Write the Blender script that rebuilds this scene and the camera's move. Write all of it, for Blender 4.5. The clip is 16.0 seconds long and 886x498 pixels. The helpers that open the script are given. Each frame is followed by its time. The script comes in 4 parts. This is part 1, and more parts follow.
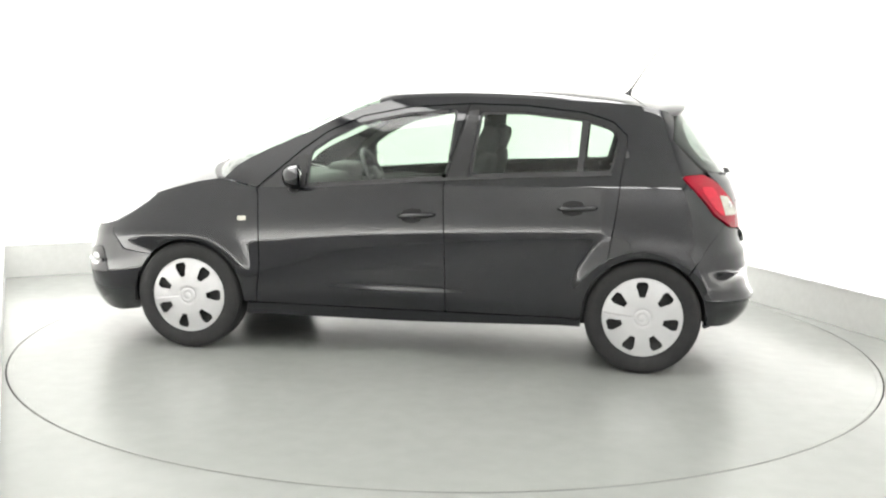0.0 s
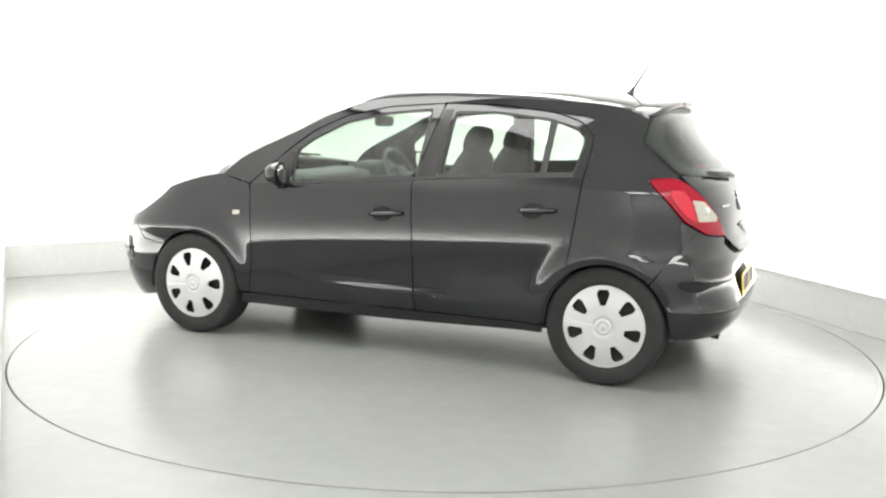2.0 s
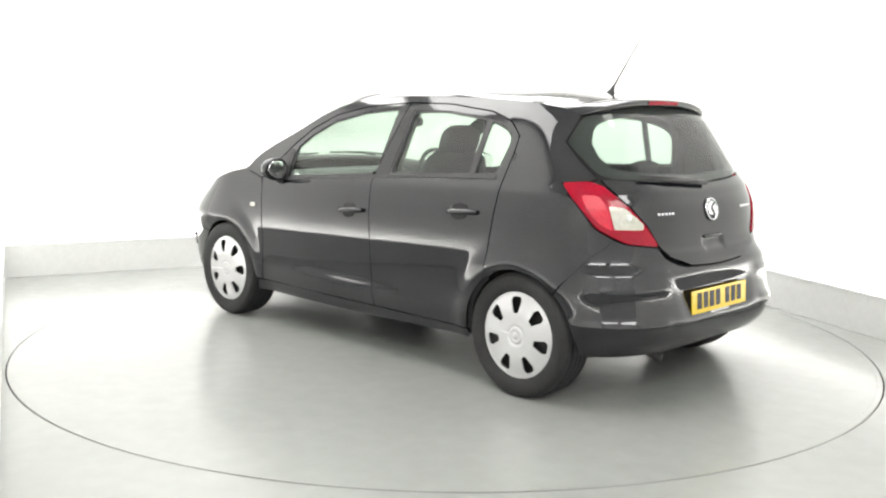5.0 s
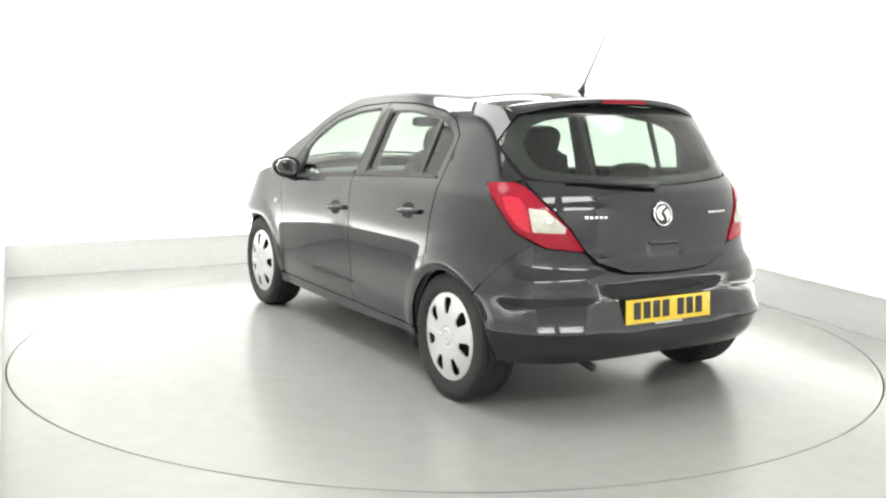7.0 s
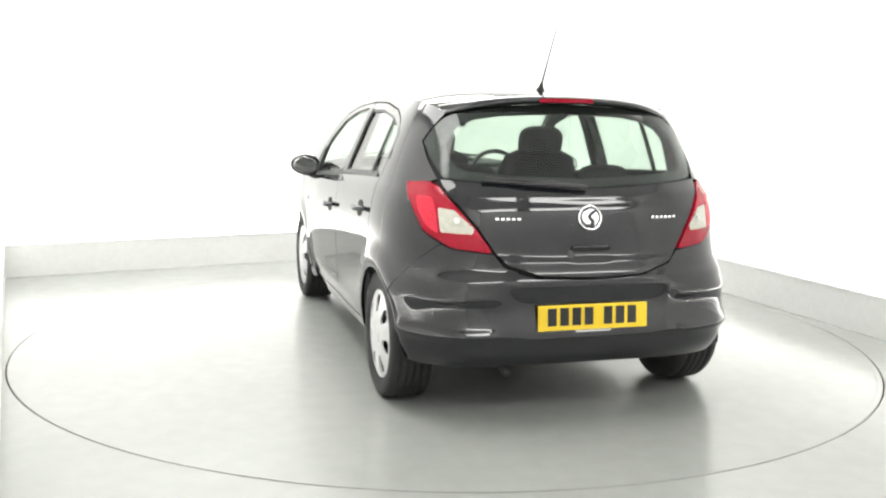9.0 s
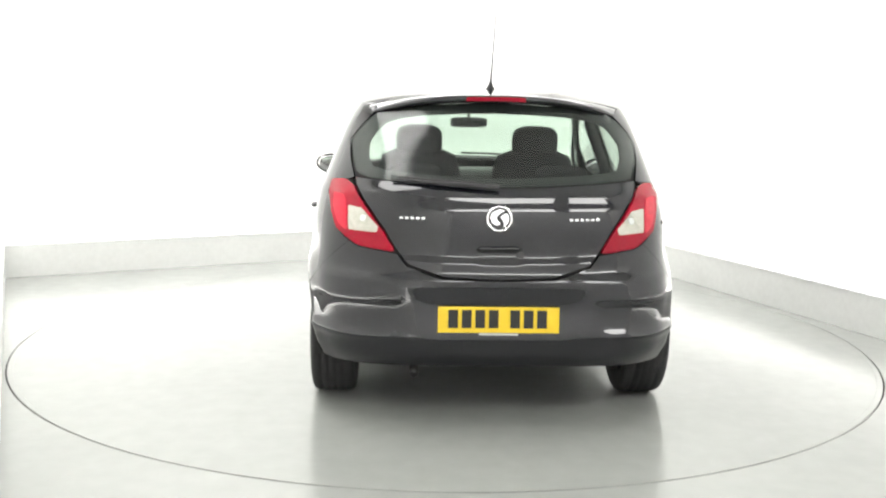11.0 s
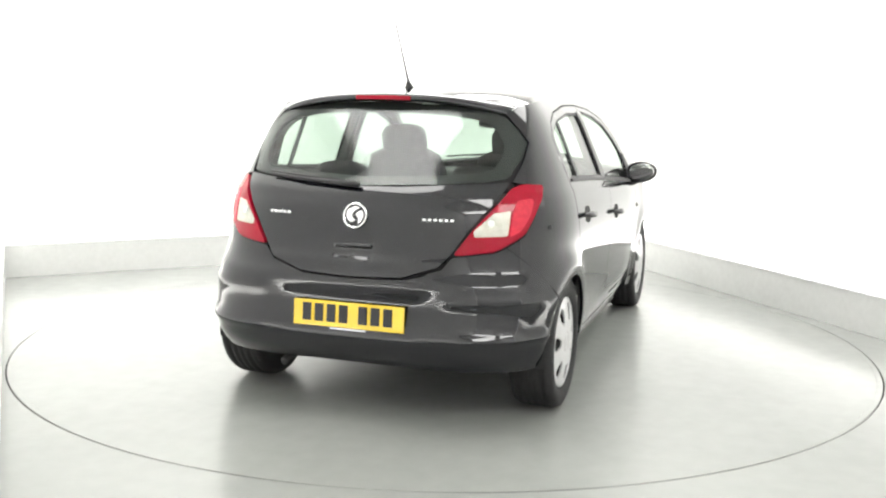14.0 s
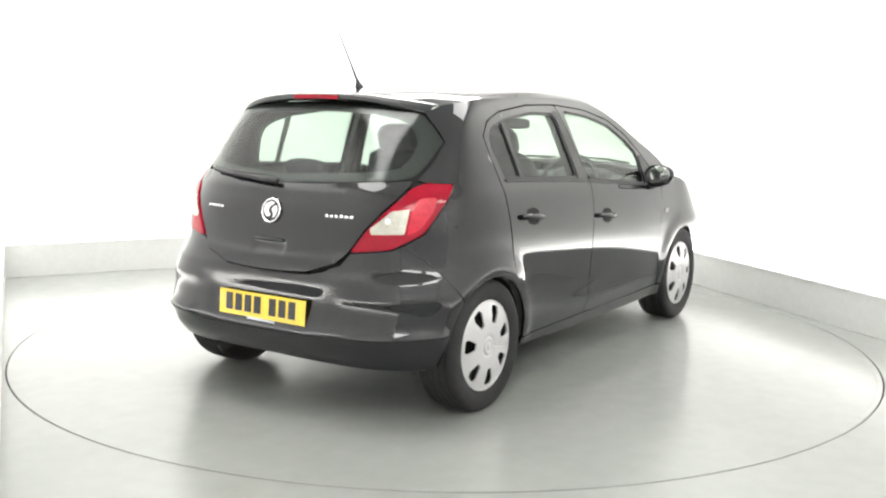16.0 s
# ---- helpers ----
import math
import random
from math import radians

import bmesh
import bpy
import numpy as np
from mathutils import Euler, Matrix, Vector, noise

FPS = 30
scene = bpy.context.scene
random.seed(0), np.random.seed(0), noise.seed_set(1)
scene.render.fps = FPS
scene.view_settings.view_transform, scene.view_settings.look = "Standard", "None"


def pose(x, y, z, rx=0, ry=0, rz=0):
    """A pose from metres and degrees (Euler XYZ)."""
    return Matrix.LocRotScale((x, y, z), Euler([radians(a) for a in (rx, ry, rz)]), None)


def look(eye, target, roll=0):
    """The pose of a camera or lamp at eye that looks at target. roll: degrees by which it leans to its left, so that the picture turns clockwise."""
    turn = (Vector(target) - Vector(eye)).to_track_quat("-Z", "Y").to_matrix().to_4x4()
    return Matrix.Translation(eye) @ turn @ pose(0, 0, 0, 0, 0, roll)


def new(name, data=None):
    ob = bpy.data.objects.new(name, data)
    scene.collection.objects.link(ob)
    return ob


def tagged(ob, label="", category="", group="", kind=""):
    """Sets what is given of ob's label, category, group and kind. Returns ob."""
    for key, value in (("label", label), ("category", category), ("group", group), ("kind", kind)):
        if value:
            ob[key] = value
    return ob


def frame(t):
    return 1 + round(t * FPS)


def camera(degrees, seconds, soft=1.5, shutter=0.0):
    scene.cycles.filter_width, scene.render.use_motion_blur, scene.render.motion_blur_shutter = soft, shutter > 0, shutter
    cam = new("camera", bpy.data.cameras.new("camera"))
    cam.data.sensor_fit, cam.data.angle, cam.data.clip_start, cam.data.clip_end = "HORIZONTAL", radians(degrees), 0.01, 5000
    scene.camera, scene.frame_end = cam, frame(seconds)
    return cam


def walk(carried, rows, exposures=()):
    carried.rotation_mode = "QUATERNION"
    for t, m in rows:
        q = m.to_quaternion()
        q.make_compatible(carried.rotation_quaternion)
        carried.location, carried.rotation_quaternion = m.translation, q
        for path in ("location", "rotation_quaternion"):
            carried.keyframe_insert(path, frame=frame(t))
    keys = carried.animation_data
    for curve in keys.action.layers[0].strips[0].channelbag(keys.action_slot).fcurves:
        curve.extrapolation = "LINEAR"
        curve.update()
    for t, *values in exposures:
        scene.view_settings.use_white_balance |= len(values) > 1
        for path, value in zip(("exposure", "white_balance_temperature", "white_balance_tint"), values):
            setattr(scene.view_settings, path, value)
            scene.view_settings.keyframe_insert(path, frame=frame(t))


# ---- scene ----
# The camera stands still in a corner of the booth; the turntable carries the car round.
cam = camera(49.73, 16.0, soft=2.2)
EYE = (0.0, -5.748, 1.372)
AIM = (EYE[0] - 0.0037 * math.cos(0.1461), EYE[1] + math.cos(0.1461), EYE[2] - math.sin(0.1461))
walk(cam, [(0.0, look(EYE, AIM, 1.0)), (16.0, look(EYE, AIM, 1.0))])
scene.view_settings.exposure = 0.0

# ---- world and light ----
world = bpy.data.worlds.new("world")
scene.world = world
world.use_nodes = True
world.node_tree.nodes["Background"].inputs[0].default_value = (0.9, 0.95, 1.0, 1)
world.node_tree.nodes["Background"].inputs[1].default_value = 0.05

ROOM_TURN = 23.0          # degrees by which the booth is turned against the view
ROOM = Matrix.Rotation(radians(ROOM_TURN), 4, "Z")
X0, X1, Y0, Y1, ROOM_H = -3.3, 3.4, -6.3, 4.3, 3.6
LIGHT = 66.0


def softbox(x, y, w, h, power):
    data = bpy.data.lights.new("ceiling_softbox", "AREA")
    data.shape, data.size, data.size_y, data.energy = "RECTANGLE", w, h, power
    data.color = (1.0, 0.99, 0.965)
    ob = new("softbox_light", data)
    ob.matrix_world = ROOM @ pose(x, y, ROOM_H - 0.16, 0, 0, 0)
    return ob


# light strips hang along the walls: middle x, y, width, length
# Last pair, above the camera's end: fill added for car rear and floor.
SOFTBOXES = [(1.75, -0.3, 1.2, 3.2), (-1.75, -0.3, 1.2, 3.2), (-1.1, 2.2, 1.9, 1.2), (1.1, 2.2, 1.9, 1.2), (-1.2, -5.1, 1.9, 0.9), (1.2, -5.1, 1.9, 0.9)]
for sx, sy, sw, sh in SOFTBOXES:
    softbox(sx, sy, sw, sh, LIGHT if sy > -4 else 0.75 * LIGHT)
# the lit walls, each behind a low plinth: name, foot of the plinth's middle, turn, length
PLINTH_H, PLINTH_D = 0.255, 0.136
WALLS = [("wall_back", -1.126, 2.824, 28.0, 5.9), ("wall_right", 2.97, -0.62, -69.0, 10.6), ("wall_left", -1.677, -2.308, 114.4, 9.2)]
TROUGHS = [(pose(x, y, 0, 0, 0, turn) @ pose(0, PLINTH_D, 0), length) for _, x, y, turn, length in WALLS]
# Unseen lamps assumed behind the plinths, for the bright line on the car's flanks.
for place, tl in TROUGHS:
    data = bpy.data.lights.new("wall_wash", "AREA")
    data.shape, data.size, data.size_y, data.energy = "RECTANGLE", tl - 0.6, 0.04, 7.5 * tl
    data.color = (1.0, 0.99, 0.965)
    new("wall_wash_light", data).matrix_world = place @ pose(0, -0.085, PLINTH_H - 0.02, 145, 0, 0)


# ---- materials ----
def material(name, colour, rough=0.5, metal=0.0, coat=0.0, spec=0.5, var=0.0, scale=8.0, bump=0.0, bump_scale=60.0, rough_var=0.0, stretch=(1, 1, 1)):
    m = bpy.data.materials.new(name)
    m.use_nodes = True
    nt = m.node_tree
    b = nt.nodes["Principled BSDF"]
    b.inputs["Base Color"].default_value = (*colour, 1)
    b.inputs["Roughness"].default_value = rough
    b.inputs["Metallic"].default_value = metal
    b.inputs["Coat Weight"].default_value = coat
    b.inputs["Coat Roughness"].default_value = 0.04
    b.inputs["Specular IOR Level"].default_value = spec
    co = nt.nodes.new("ShaderNodeTexCoord")
    mp = nt.nodes.new("ShaderNodeMapping")
    mp.inputs["Scale"].default_value = stretch
    nt.links.new(co.outputs["Object"], mp.inputs["Vector"])
    if var or rough_var:
        n1 = nt.nodes.new("ShaderNodeTexNoise")
        n1.inputs["Scale"].default_value, n1.inputs["Detail"].default_value = scale, 6
        n2 = nt.nodes.new("ShaderNodeTexNoise")
        n2.inputs["Scale"].default_value, n2.inputs["Detail"].default_value = scale * 9, 4
        add = nt.nodes.new("ShaderNodeMath")
        add.operation = "ADD"
        for n in (n1, n2):
            nt.links.new(mp.outputs["Vector"], n.inputs["Vector"])
        nt.links.new(n1.outputs["Fac"], add.inputs[0])
        nt.links.new(n2.outputs["Fac"], add.inputs[1])
        if var:
            r = nt.nodes.new("ShaderNodeMapRange")
            r.inputs["From Min"].default_value, r.inputs["From Max"].default_value = 0.7, 1.3
            r.inputs["To Min"].default_value, r.inputs["To Max"].default_value = 1 - var, 1 + var
            mx = nt.nodes.new("ShaderNodeVectorMath")
            mx.operation = "SCALE"
            mx.inputs[0].default_value = colour
            nt.links.new(add.outputs[0], r.inputs["Value"])
            nt.links.new(r.outputs["Result"], mx.inputs["Scale"])
            nt.links.new(mx.outputs["Vector"], b.inputs["Base Color"])
        if rough_var:
            r = nt.nodes.new("ShaderNodeMapRange")
            r.inputs["From Min"].default_value, r.inputs["From Max"].default_value = 0.7, 1.3
            r.inputs["To Min"].default_value, r.inputs["To Max"].default_value = rough - rough_var, rough + rough_var
            nt.links.new(add.outputs[0], r.inputs["Value"])
            nt.links.new(r.outputs["Result"], b.inputs["Roughness"])
    if bump:
        n = nt.nodes.new("ShaderNodeTexNoise")
        n.inputs["Scale"].default_value, n.inputs["Detail"].default_value = bump_scale, 5
        nt.links.new(mp.outputs["Vector"], n.inputs["Vector"])
        bp = nt.nodes.new("ShaderNodeBump")
        bp.inputs["Strength"].default_value, bp.inputs["Distance"].default_value = bump, 0.01
        nt.links.new(n.outputs["Fac"], bp.inputs["Height"])
        nt.links.new(bp.outputs["Normal"], b.inputs["Normal"])
    return m


def glass(name, tint, ior=1.5, rough=0.0):
    m = bpy.data.materials.new(name)
    m.use_nodes = True
    nt = m.node_tree
    nt.nodes.remove(nt.nodes["Principled BSDF"])
    out = nt.nodes["Material Output"]
    tr = nt.nodes.new("ShaderNodeBsdfTransparent")
    tr.inputs["Color"].default_value = (*tint, 1)
    gl = nt.nodes.new("ShaderNodeBsdfGlossy")
    gl.inputs["Roughness"].default_value = rough
    lw = nt.nodes.new("ShaderNodeLayerWeight")
    lw.inputs["Blend"].default_value = 0.5
    pw = nt.nodes.new("ShaderNodeMath")
    pw.operation, pw.inputs[1].default_value = "POWER", 5.0
    nt.links.new(lw.outputs["Facing"], pw.inputs[0])
    fr = nt.nodes.new("ShaderNodeMapRange")
    fr.inputs["To Min"].default_value, fr.inputs["To Max"].default_value = 1.6 * ((ior - 1) / (ior + 1)) ** 2, 1.0
    nt.links.new(pw.outputs[0], fr.inputs["Value"])
    mix = nt.nodes.new("ShaderNodeMixShader")
    nt.links.new(fr.outputs[0], mix.inputs[0])
    nt.links.new(tr.outputs[0], mix.inputs[1])
    nt.links.new(gl.outputs[0], mix.inputs[2])
    nt.links.new(mix.outputs[0], out.inputs["Surface"])
    return m


WALL = material("white_wall_paint", (0.86, 0.86, 0.845), 0.75, var=0.015, scale=1.2, bump=0.02, bump_scale=40)
CEIL = material("white_ceiling", (0.86, 0.86, 0.85), 0.8, var=0.01, scale=1.0)
FLOOR = material("grey_floor_coating", (0.246, 0.254, 0.241), 0.23, spec=0.36, var=0.04, scale=1.1, rough_var=0.04)
TABLE = material("grey_turntable_coating", (0.246, 0.254, 0.241), 0.23, spec=0.36, var=0.04, scale=1.1, rough_var=0.04)
PLINTH = material("pale_grey_plinth_paint", (0.55, 0.555, 0.54), 0.4, var=0.05, scale=3.0, bump=0.02, bump_scale=50)
PALE = material("unseen_wall_grey", (0.70, 0.70, 0.70), 0.7, var=0.04, scale=2.0)
# Near-black, also stands in for shade inside gaps and handle hollows.
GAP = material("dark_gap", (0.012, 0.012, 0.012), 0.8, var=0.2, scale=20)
PAINT = material("black_car_paint", (0.0064, 0.0068, 0.0092), 0.05, spec=0.64)
BLACK = material("black_plastic", (0.012, 0.012, 0.013), 0.45, var=0.15, scale=30, bump=0.05, bump_scale=400)
FILM = material("satin_black_film", (0.010, 0.010, 0.011), 0.28, spec=0.4, var=0.1, scale=12)
RUBBER = material("tyre_rubber", (0.017, 0.017, 0.0175), 0.75, spec=0.4, var=0.2, scale=25, bump=0.12, bump_scale=180)
SILVER = material("silver_wheel_paint", (0.53, 0.53, 0.535), 0.30, metal=0.3, coat=0.3, var=0.03, scale=20)
CHROME = material("chrome", (0.82, 0.82, 0.83), 0.14, metal=1.0)
STEEL = material("dark_steel", (0.02, 0.02, 0.02), 0.55, metal=0.3, var=0.3, scale=30)
RED = material("red_lens", (0.27, 0.003, 0.016), 0.10, spec=0.3, coat=0.0, var=0.10, scale=14)
REDIN = material("red_reflector", (0.50, 0.018, 0.04), 0.2, spec=0.3, var=0.2, scale=60, bump=0.1, bump_scale=90)
CLEAR = material("clear_lens", (0.46, 0.445, 0.39), 0.16, metal=0.3, coat=0.4, var=0.18, scale=26, bump=0.4, bump_scale=45)
LAMPGLASS = material("headlamp_lens", (0.72, 0.73, 0.74), 0.14, metal=0.12, coat=1.0, var=0.15, scale=15)
PLATE = material("yellow_plate", (0.72, 0.50, 0.014), 0.35, coat=0.3, var=0.03, scale=30)
INK = material("black_ink", (0.01, 0.01, 0.01), 0.5)
FABRIC = material("charcoal_seat_fabric", (0.03, 0.03, 0.033), 0.9, var=0.12, scale=4)
TRIM = material("grey_interior_trim", (0.05, 0.05, 0.05), 0.7, var=0.1, scale=8, bump=0.04, bump_scale=60)
LINING = material("pale_headlining", (0.42, 0.41, 0.39), 0.9, var=0.05, scale=30)
MIRROR = material("mirror_glass", (0.9, 0.9, 0.9), 0.02, metal=1.0)
GLASS = glass("green_tinted_glass", (0.67, 0.76, 0.69), 1.45)
DARKGLASS = glass("rear_screen_glass", (0.60, 0.67, 0.63), 1.45, 0.09)
METAL = material("white_lamp_frame", (0.75, 0.75, 0.74), 0.4, var=0.02)
GLOW = bpy.data.materials.new("lamp_diffuser")
GLOW.use_nodes = True
GLOW.node_tree.nodes["Principled BSDF"].inputs["Emission Color"].default_value = (1, 0.99, 0.965, 1)
GLOW.node_tree.nodes["Principled BSDF"].inputs["Emission Strength"].default_value = 2.6


# ---- mesh helpers ----
def part(name, bm, mat, parent=None, label="", smooth=True):
    me = bpy.data.meshes.new(name)
    bm.normal_update()
    for f in bm.faces:
        f.smooth = smooth
    bm.to_mesh(me)
    bm.free()
    me.materials.append(mat)
    ob = new(name, me)
    if parent is not None:
        ob.parent = parent
    return tagged(ob, label)


def box(sx, sy, sz, bevel=0.0, seg=3, m=None):
    bm = bmesh.new()
    bmesh.ops.create_cube(bm, size=1.0, matrix=Matrix.Diagonal((sx, sy, sz, 1)))
    if bevel:
        bmesh.ops.bevel(bm, geom=bm.edges[:], offset=bevel, segments=seg, profile=0.6, affect="EDGES")
    if m is not None:
        bm.transform(m)
    return bm


def join(*bms):
    out = bmesh.new()
    for b in bms:
        me = bpy.data.meshes.new("tmp")
        b.to_mesh(me)
        b.free()
        out.from_mesh(me)
        bpy.data.meshes.remove(me)
    return out


def lathe(profile, seg=64, m=None, closed=False):
    """Turns (radius, along) pairs round the y axis."""
    bm = bmesh.new()
    rings = []
    for r, a in profile:
        rings.append([bm.verts.new((r * math.cos(2 * math.pi * i / seg), a, r * math.sin(2 * math.pi * i / seg))) for i in range(seg)])
    pairs = list(zip(rings, rings[1:])) + ([(rings[-1], rings[0])] if closed else [])
    for p, q in pairs:
        for i in range(seg):
            j = (i + 1) % seg
            bm.faces.new((p[i], p[j], q[j], q[i]))
    bmesh.ops.remove_doubles(bm, verts=bm.verts, dist=1e-5)
    bmesh.ops.recalc_face_normals(bm, faces=bm.faces)
    if m is not None:
        bm.transform(m)
    return bm


def tube(points, radii, seg=10):
    bm = bmesh.new()
    rings = []
    pts = [Vector(p) for p in points]
    for i, p in enumerate(pts):
        d = (pts[min(i + 1, len(pts) - 1)] - pts[max(i - 1, 0)]).normalized()
        a = d.orthogonal().normalized() if i == 0 else (a0 - d * a0.dot(d)).normalized()
        a0 = a
        b = d.cross(a)
        r = radii[i] if isinstance(radii, (list, tuple)) else radii
        rings.append([bm.verts.new(p + r * (math.cos(2 * math.pi * k / seg) * a + math.sin(2 * math.pi * k / seg) * b)) for k in range(seg)])
    for p, q in zip(rings, rings[1:]):
        for i in range(seg):
            j = (i + 1) % seg
            bm.faces.new((p[i], p[j], q[j], q[i]))
    bm.faces.new(rings[0][::-1])
    bm.faces.new(rings[-1])
    return bm


def rounded(pts, r=0.03, n=4):
    """A closed outline with its corners rounded."""
    out = []
    k = len(pts)
    for i in range(k):
        p, a, b = Vector(pts[i]), Vector(pts[i - 1]), Vector(pts[(i + 1) % k])
        da, db = a - p, b - p
        ra, rb = min(r, da.length * 0.45), min(r, db.length * 0.45)
        if da.length < 1e-6 or db.length < 1e-6:
            out.append(tuple(p))
            continue
        s, e = p + da.normalized() * ra, p + db.normalized() * rb
        for j in range(n + 1):
            t = j / n
            q = s * (1 - t) ** 2 + p * 2 * t * (1 - t) + e * t * t
            out.append((q.x, q.y))
    return out


def keyhole(outer, inner):
    """An outline with a hole, joined by a seam at the nearest pair of corners."""
    def area(p):
        return sum(p[i - 1][0] * p[i][1] - p[i][0] * p[i - 1][1] for i in range(len(p)))
    if area(outer) * area(inner) > 0:
        inner = inner[::-1]
    i, j = min(((i, j) for i in range(len(outer)) for j in range(len(inner))),
               key=lambda ij: (outer[ij[0]][0] - inner[ij[1]][0]) ** 2 + (outer[ij[0]][1] - inner[ij[1]][1]) ** 2)
    return outer[:i + 1] + inner[j:] + inner[:j + 1] + outer[i:]


def halfplane(poly, axis, v, sign):
    out = []
    for i in range(len(poly)):
        a, b = poly[i - 1], poly[i]
        da, db = sign * (a[axis] - v), sign * (b[axis] - v)
        if (da >= 0) != (db >= 0):
            t = da / (da - db)
            out.append((a[0] + t * (b[0] - a[0]), a[1] + t * (b[1] - a[1])))
        if db >= 0:
            out.append(b)
    return out


def cells(poly, step):
    us = [p[0] for p in poly]
    out = []
    i = math.floor(min(us) / step)
    while i * step < max(us):
        col = halfplane(halfplane(poly, 0, i * step, 1), 0, (i + 1) * step, -1)
        i += 1
        if len(col) < 3:
            continue
        zs = [p[1] for p in col]
        k = math.floor(min(zs) / step)
        while k * step < max(zs):
            cell = halfplane(halfplane(col, 1, k * step, 1), 1, (k + 1) * step, -1)
            k += 1
            if len(cell) >= 3:
                out.append(cell)
    return out


def on_grid(a, b, step):
    """Whether the edge from a to b runs along a line of the grid."""
    return any(abs(a[i] - b[i]) < 2e-4 and abs(a[i] / step - round(a[i] / step)) * step < 2e-4 for i in (0, 1))


def simple_loops(ring):
    """A ring that touches itself, taken apart into simple rings."""
    out, stack = [], []
    for v in ring:
        if v in stack:
            k = stack.index(v)
            loop = stack[k:]
            del stack[k + 1:]
            if len(loop) >= 3:
                out.append(loop)
        else:
            stack.append(v)
    if len(stack) >= 3:
        out.append(stack)
    return out


def sheet(poly, where, step=0.03, rim=0.012, lift=0.0, sides=(1,), flip=False):
    """A panel: the outline is cut into a grid, laid on the surface where(u, v), and its edge is turned in by rim."""
    bm = bmesh.new()
    faces = cells(poly, step)
    for side in sides:
        known, grid, flat = {}, {}, {}
        for cell in faces:
            ring = []
            for u, v in cell:
                key = (round(u, 4), round(v, 4))
                if key not in known:
                    p = Vector(where(u, v))
                    du, dv = Vector(where(u + 2e-3, v)) - Vector(where(u - 2e-3, v)), Vector(where(u, v + 2e-3)) - Vector(where(u, v - 2e-3))
                    n = dv.cross(du)
                    n = n.normalized() if n.length > 1e-12 else Vector((0, 1, 0))
                    if flip:
                        n = -n
                    p = p + n * lift
                    known[key] = bm.verts.new((p.x, p.y * side, p.z))
                    grid[known[key]] = Vector((n.x, n.y * side, n.z))
                    flat[known[key]] = key
                if not ring or ring[-1] is not known[key]:
                    ring.append(known[key])
            for loop in simple_loops(ring):
                pts = [flat[v] for v in loop]
                area = sum(pts[i - 1][0] * pts[i][1] - pts[i][0] * pts[i - 1][1] for i in range(len(pts)))
                if abs(area) < 1e-8:
                    continue
                if (area > 0) == (side * (-1 if flip else 1) > 0):
                    loop = loop[::-1]
                try:
                    bm.faces.new(loop)
                except ValueError:
                    pass
        bm.normal_update()
        if rim:
            edges = [e for e in bm.edges if e.is_boundary and e.verts[0] in grid and e.verts[1] in grid and max(abs(v.co.y) for v in e.verts) > 1e-3 and not on_grid(flat[e.verts[0]], flat[e.verts[1]], step)]
            for e in edges:
                e.smooth = False
            for depth, cut in ((rim * 0.25, 0), (rim, 1)):
                made = bmesh.ops.extrude_edge_only(bm, edges=edges)["geom"]
                new_edges = [g for g in made if isinstance(g, bmesh.types.BMEdge) and g.is_boundary]
                moved = {}
                for e in edges:
                    for v in e.verts:
                        moved[v] = None
                for g in made:
                    if isinstance(g, bmesh.types.BMVert):
                        near = [e.other_vert(g) for e in g.link_edges if e.other_vert(g) in moved]
                        if near:
                            n = grid.get(near[0], Vector((0, side, 0)))
                            grid[g] = n
                            g.co -= n * (depth if cut == 0 else rim * 0.75)
                edges = [e for e in new_edges if all(v in grid for v in e.verts) and not any(v in moved for v in e.verts)]
    bmesh.ops.remove_doubles(bm, verts=bm.verts, dist=2e-4)
    return bm


def band(outer, inner, where, lift=0.0, sides=(1,), closed=True, fine=3, rim=0.0):
    """A strip between two outlines with equal numbers of corners, laid on the surface where(u, v)."""
    k = len(outer)
    pts = []
    for i in range(k if closed else k - 1):
        j = (i + 1) % k
        for f in range(fine):
            t = f / fine
            o = Vector(outer[i]).lerp(Vector(outer[j]), t)
            q = Vector(inner[i]).lerp(Vector(inner[j]), t)
            pts.append([o, o.lerp(q, 0.5), q])
    if not closed:
        pts.append([Vector(outer[-1]), Vector(outer[-1]).lerp(Vector(inner[-1]), 0.5), Vector(inner[-1])])
    bm = bmesh.new()
    for side in sides:
        rows = []
        for row in pts:
            made = []
            for c in row:
                p = Vector(where(c.x, c.y))
                n = (Vector(where(c.x, c.y + 2e-3)) - Vector(where(c.x, c.y - 2e-3))).cross(Vector(where(c.x + 2e-3, c.y)) - Vector(where(c.x - 2e-3, c.y)))
                n = n.normalized() if n.length > 1e-12 else Vector((0, 1, 0))
                p = p + n * lift
                made.append(bm.verts.new((p.x, p.y * side, p.z)))
            rows.append(made)
        if closed:
            rows.append(rows[0])
        for a, b in zip(rows, rows[1:]):
            for i in range(2):
                bm.faces.new((a[i], a[i + 1], b[i + 1], b[i]))
    bmesh.ops.remove_doubles(bm, verts=bm.verts, dist=1e-4)
    bmesh.ops.recalc_face_normals(bm, faces=bm.faces)
    return bm


def patch(points, m=None):
    """A grid of points as a sheet."""
    bm = bmesh.new()
    rows = [[bm.verts.new(p) for p in row] for row in points]
    for a, b in zip(rows, rows[1:]):
        for i in range(len(a) - 1):
            bm.faces.new((a[i], a[i + 1], b[i + 1], b[i]))
    bmesh.ops.remove_doubles(bm, verts=bm.verts, dist=1e-5)
    bmesh.ops.recalc_face_normals(bm, faces=bm.faces)
    return bm


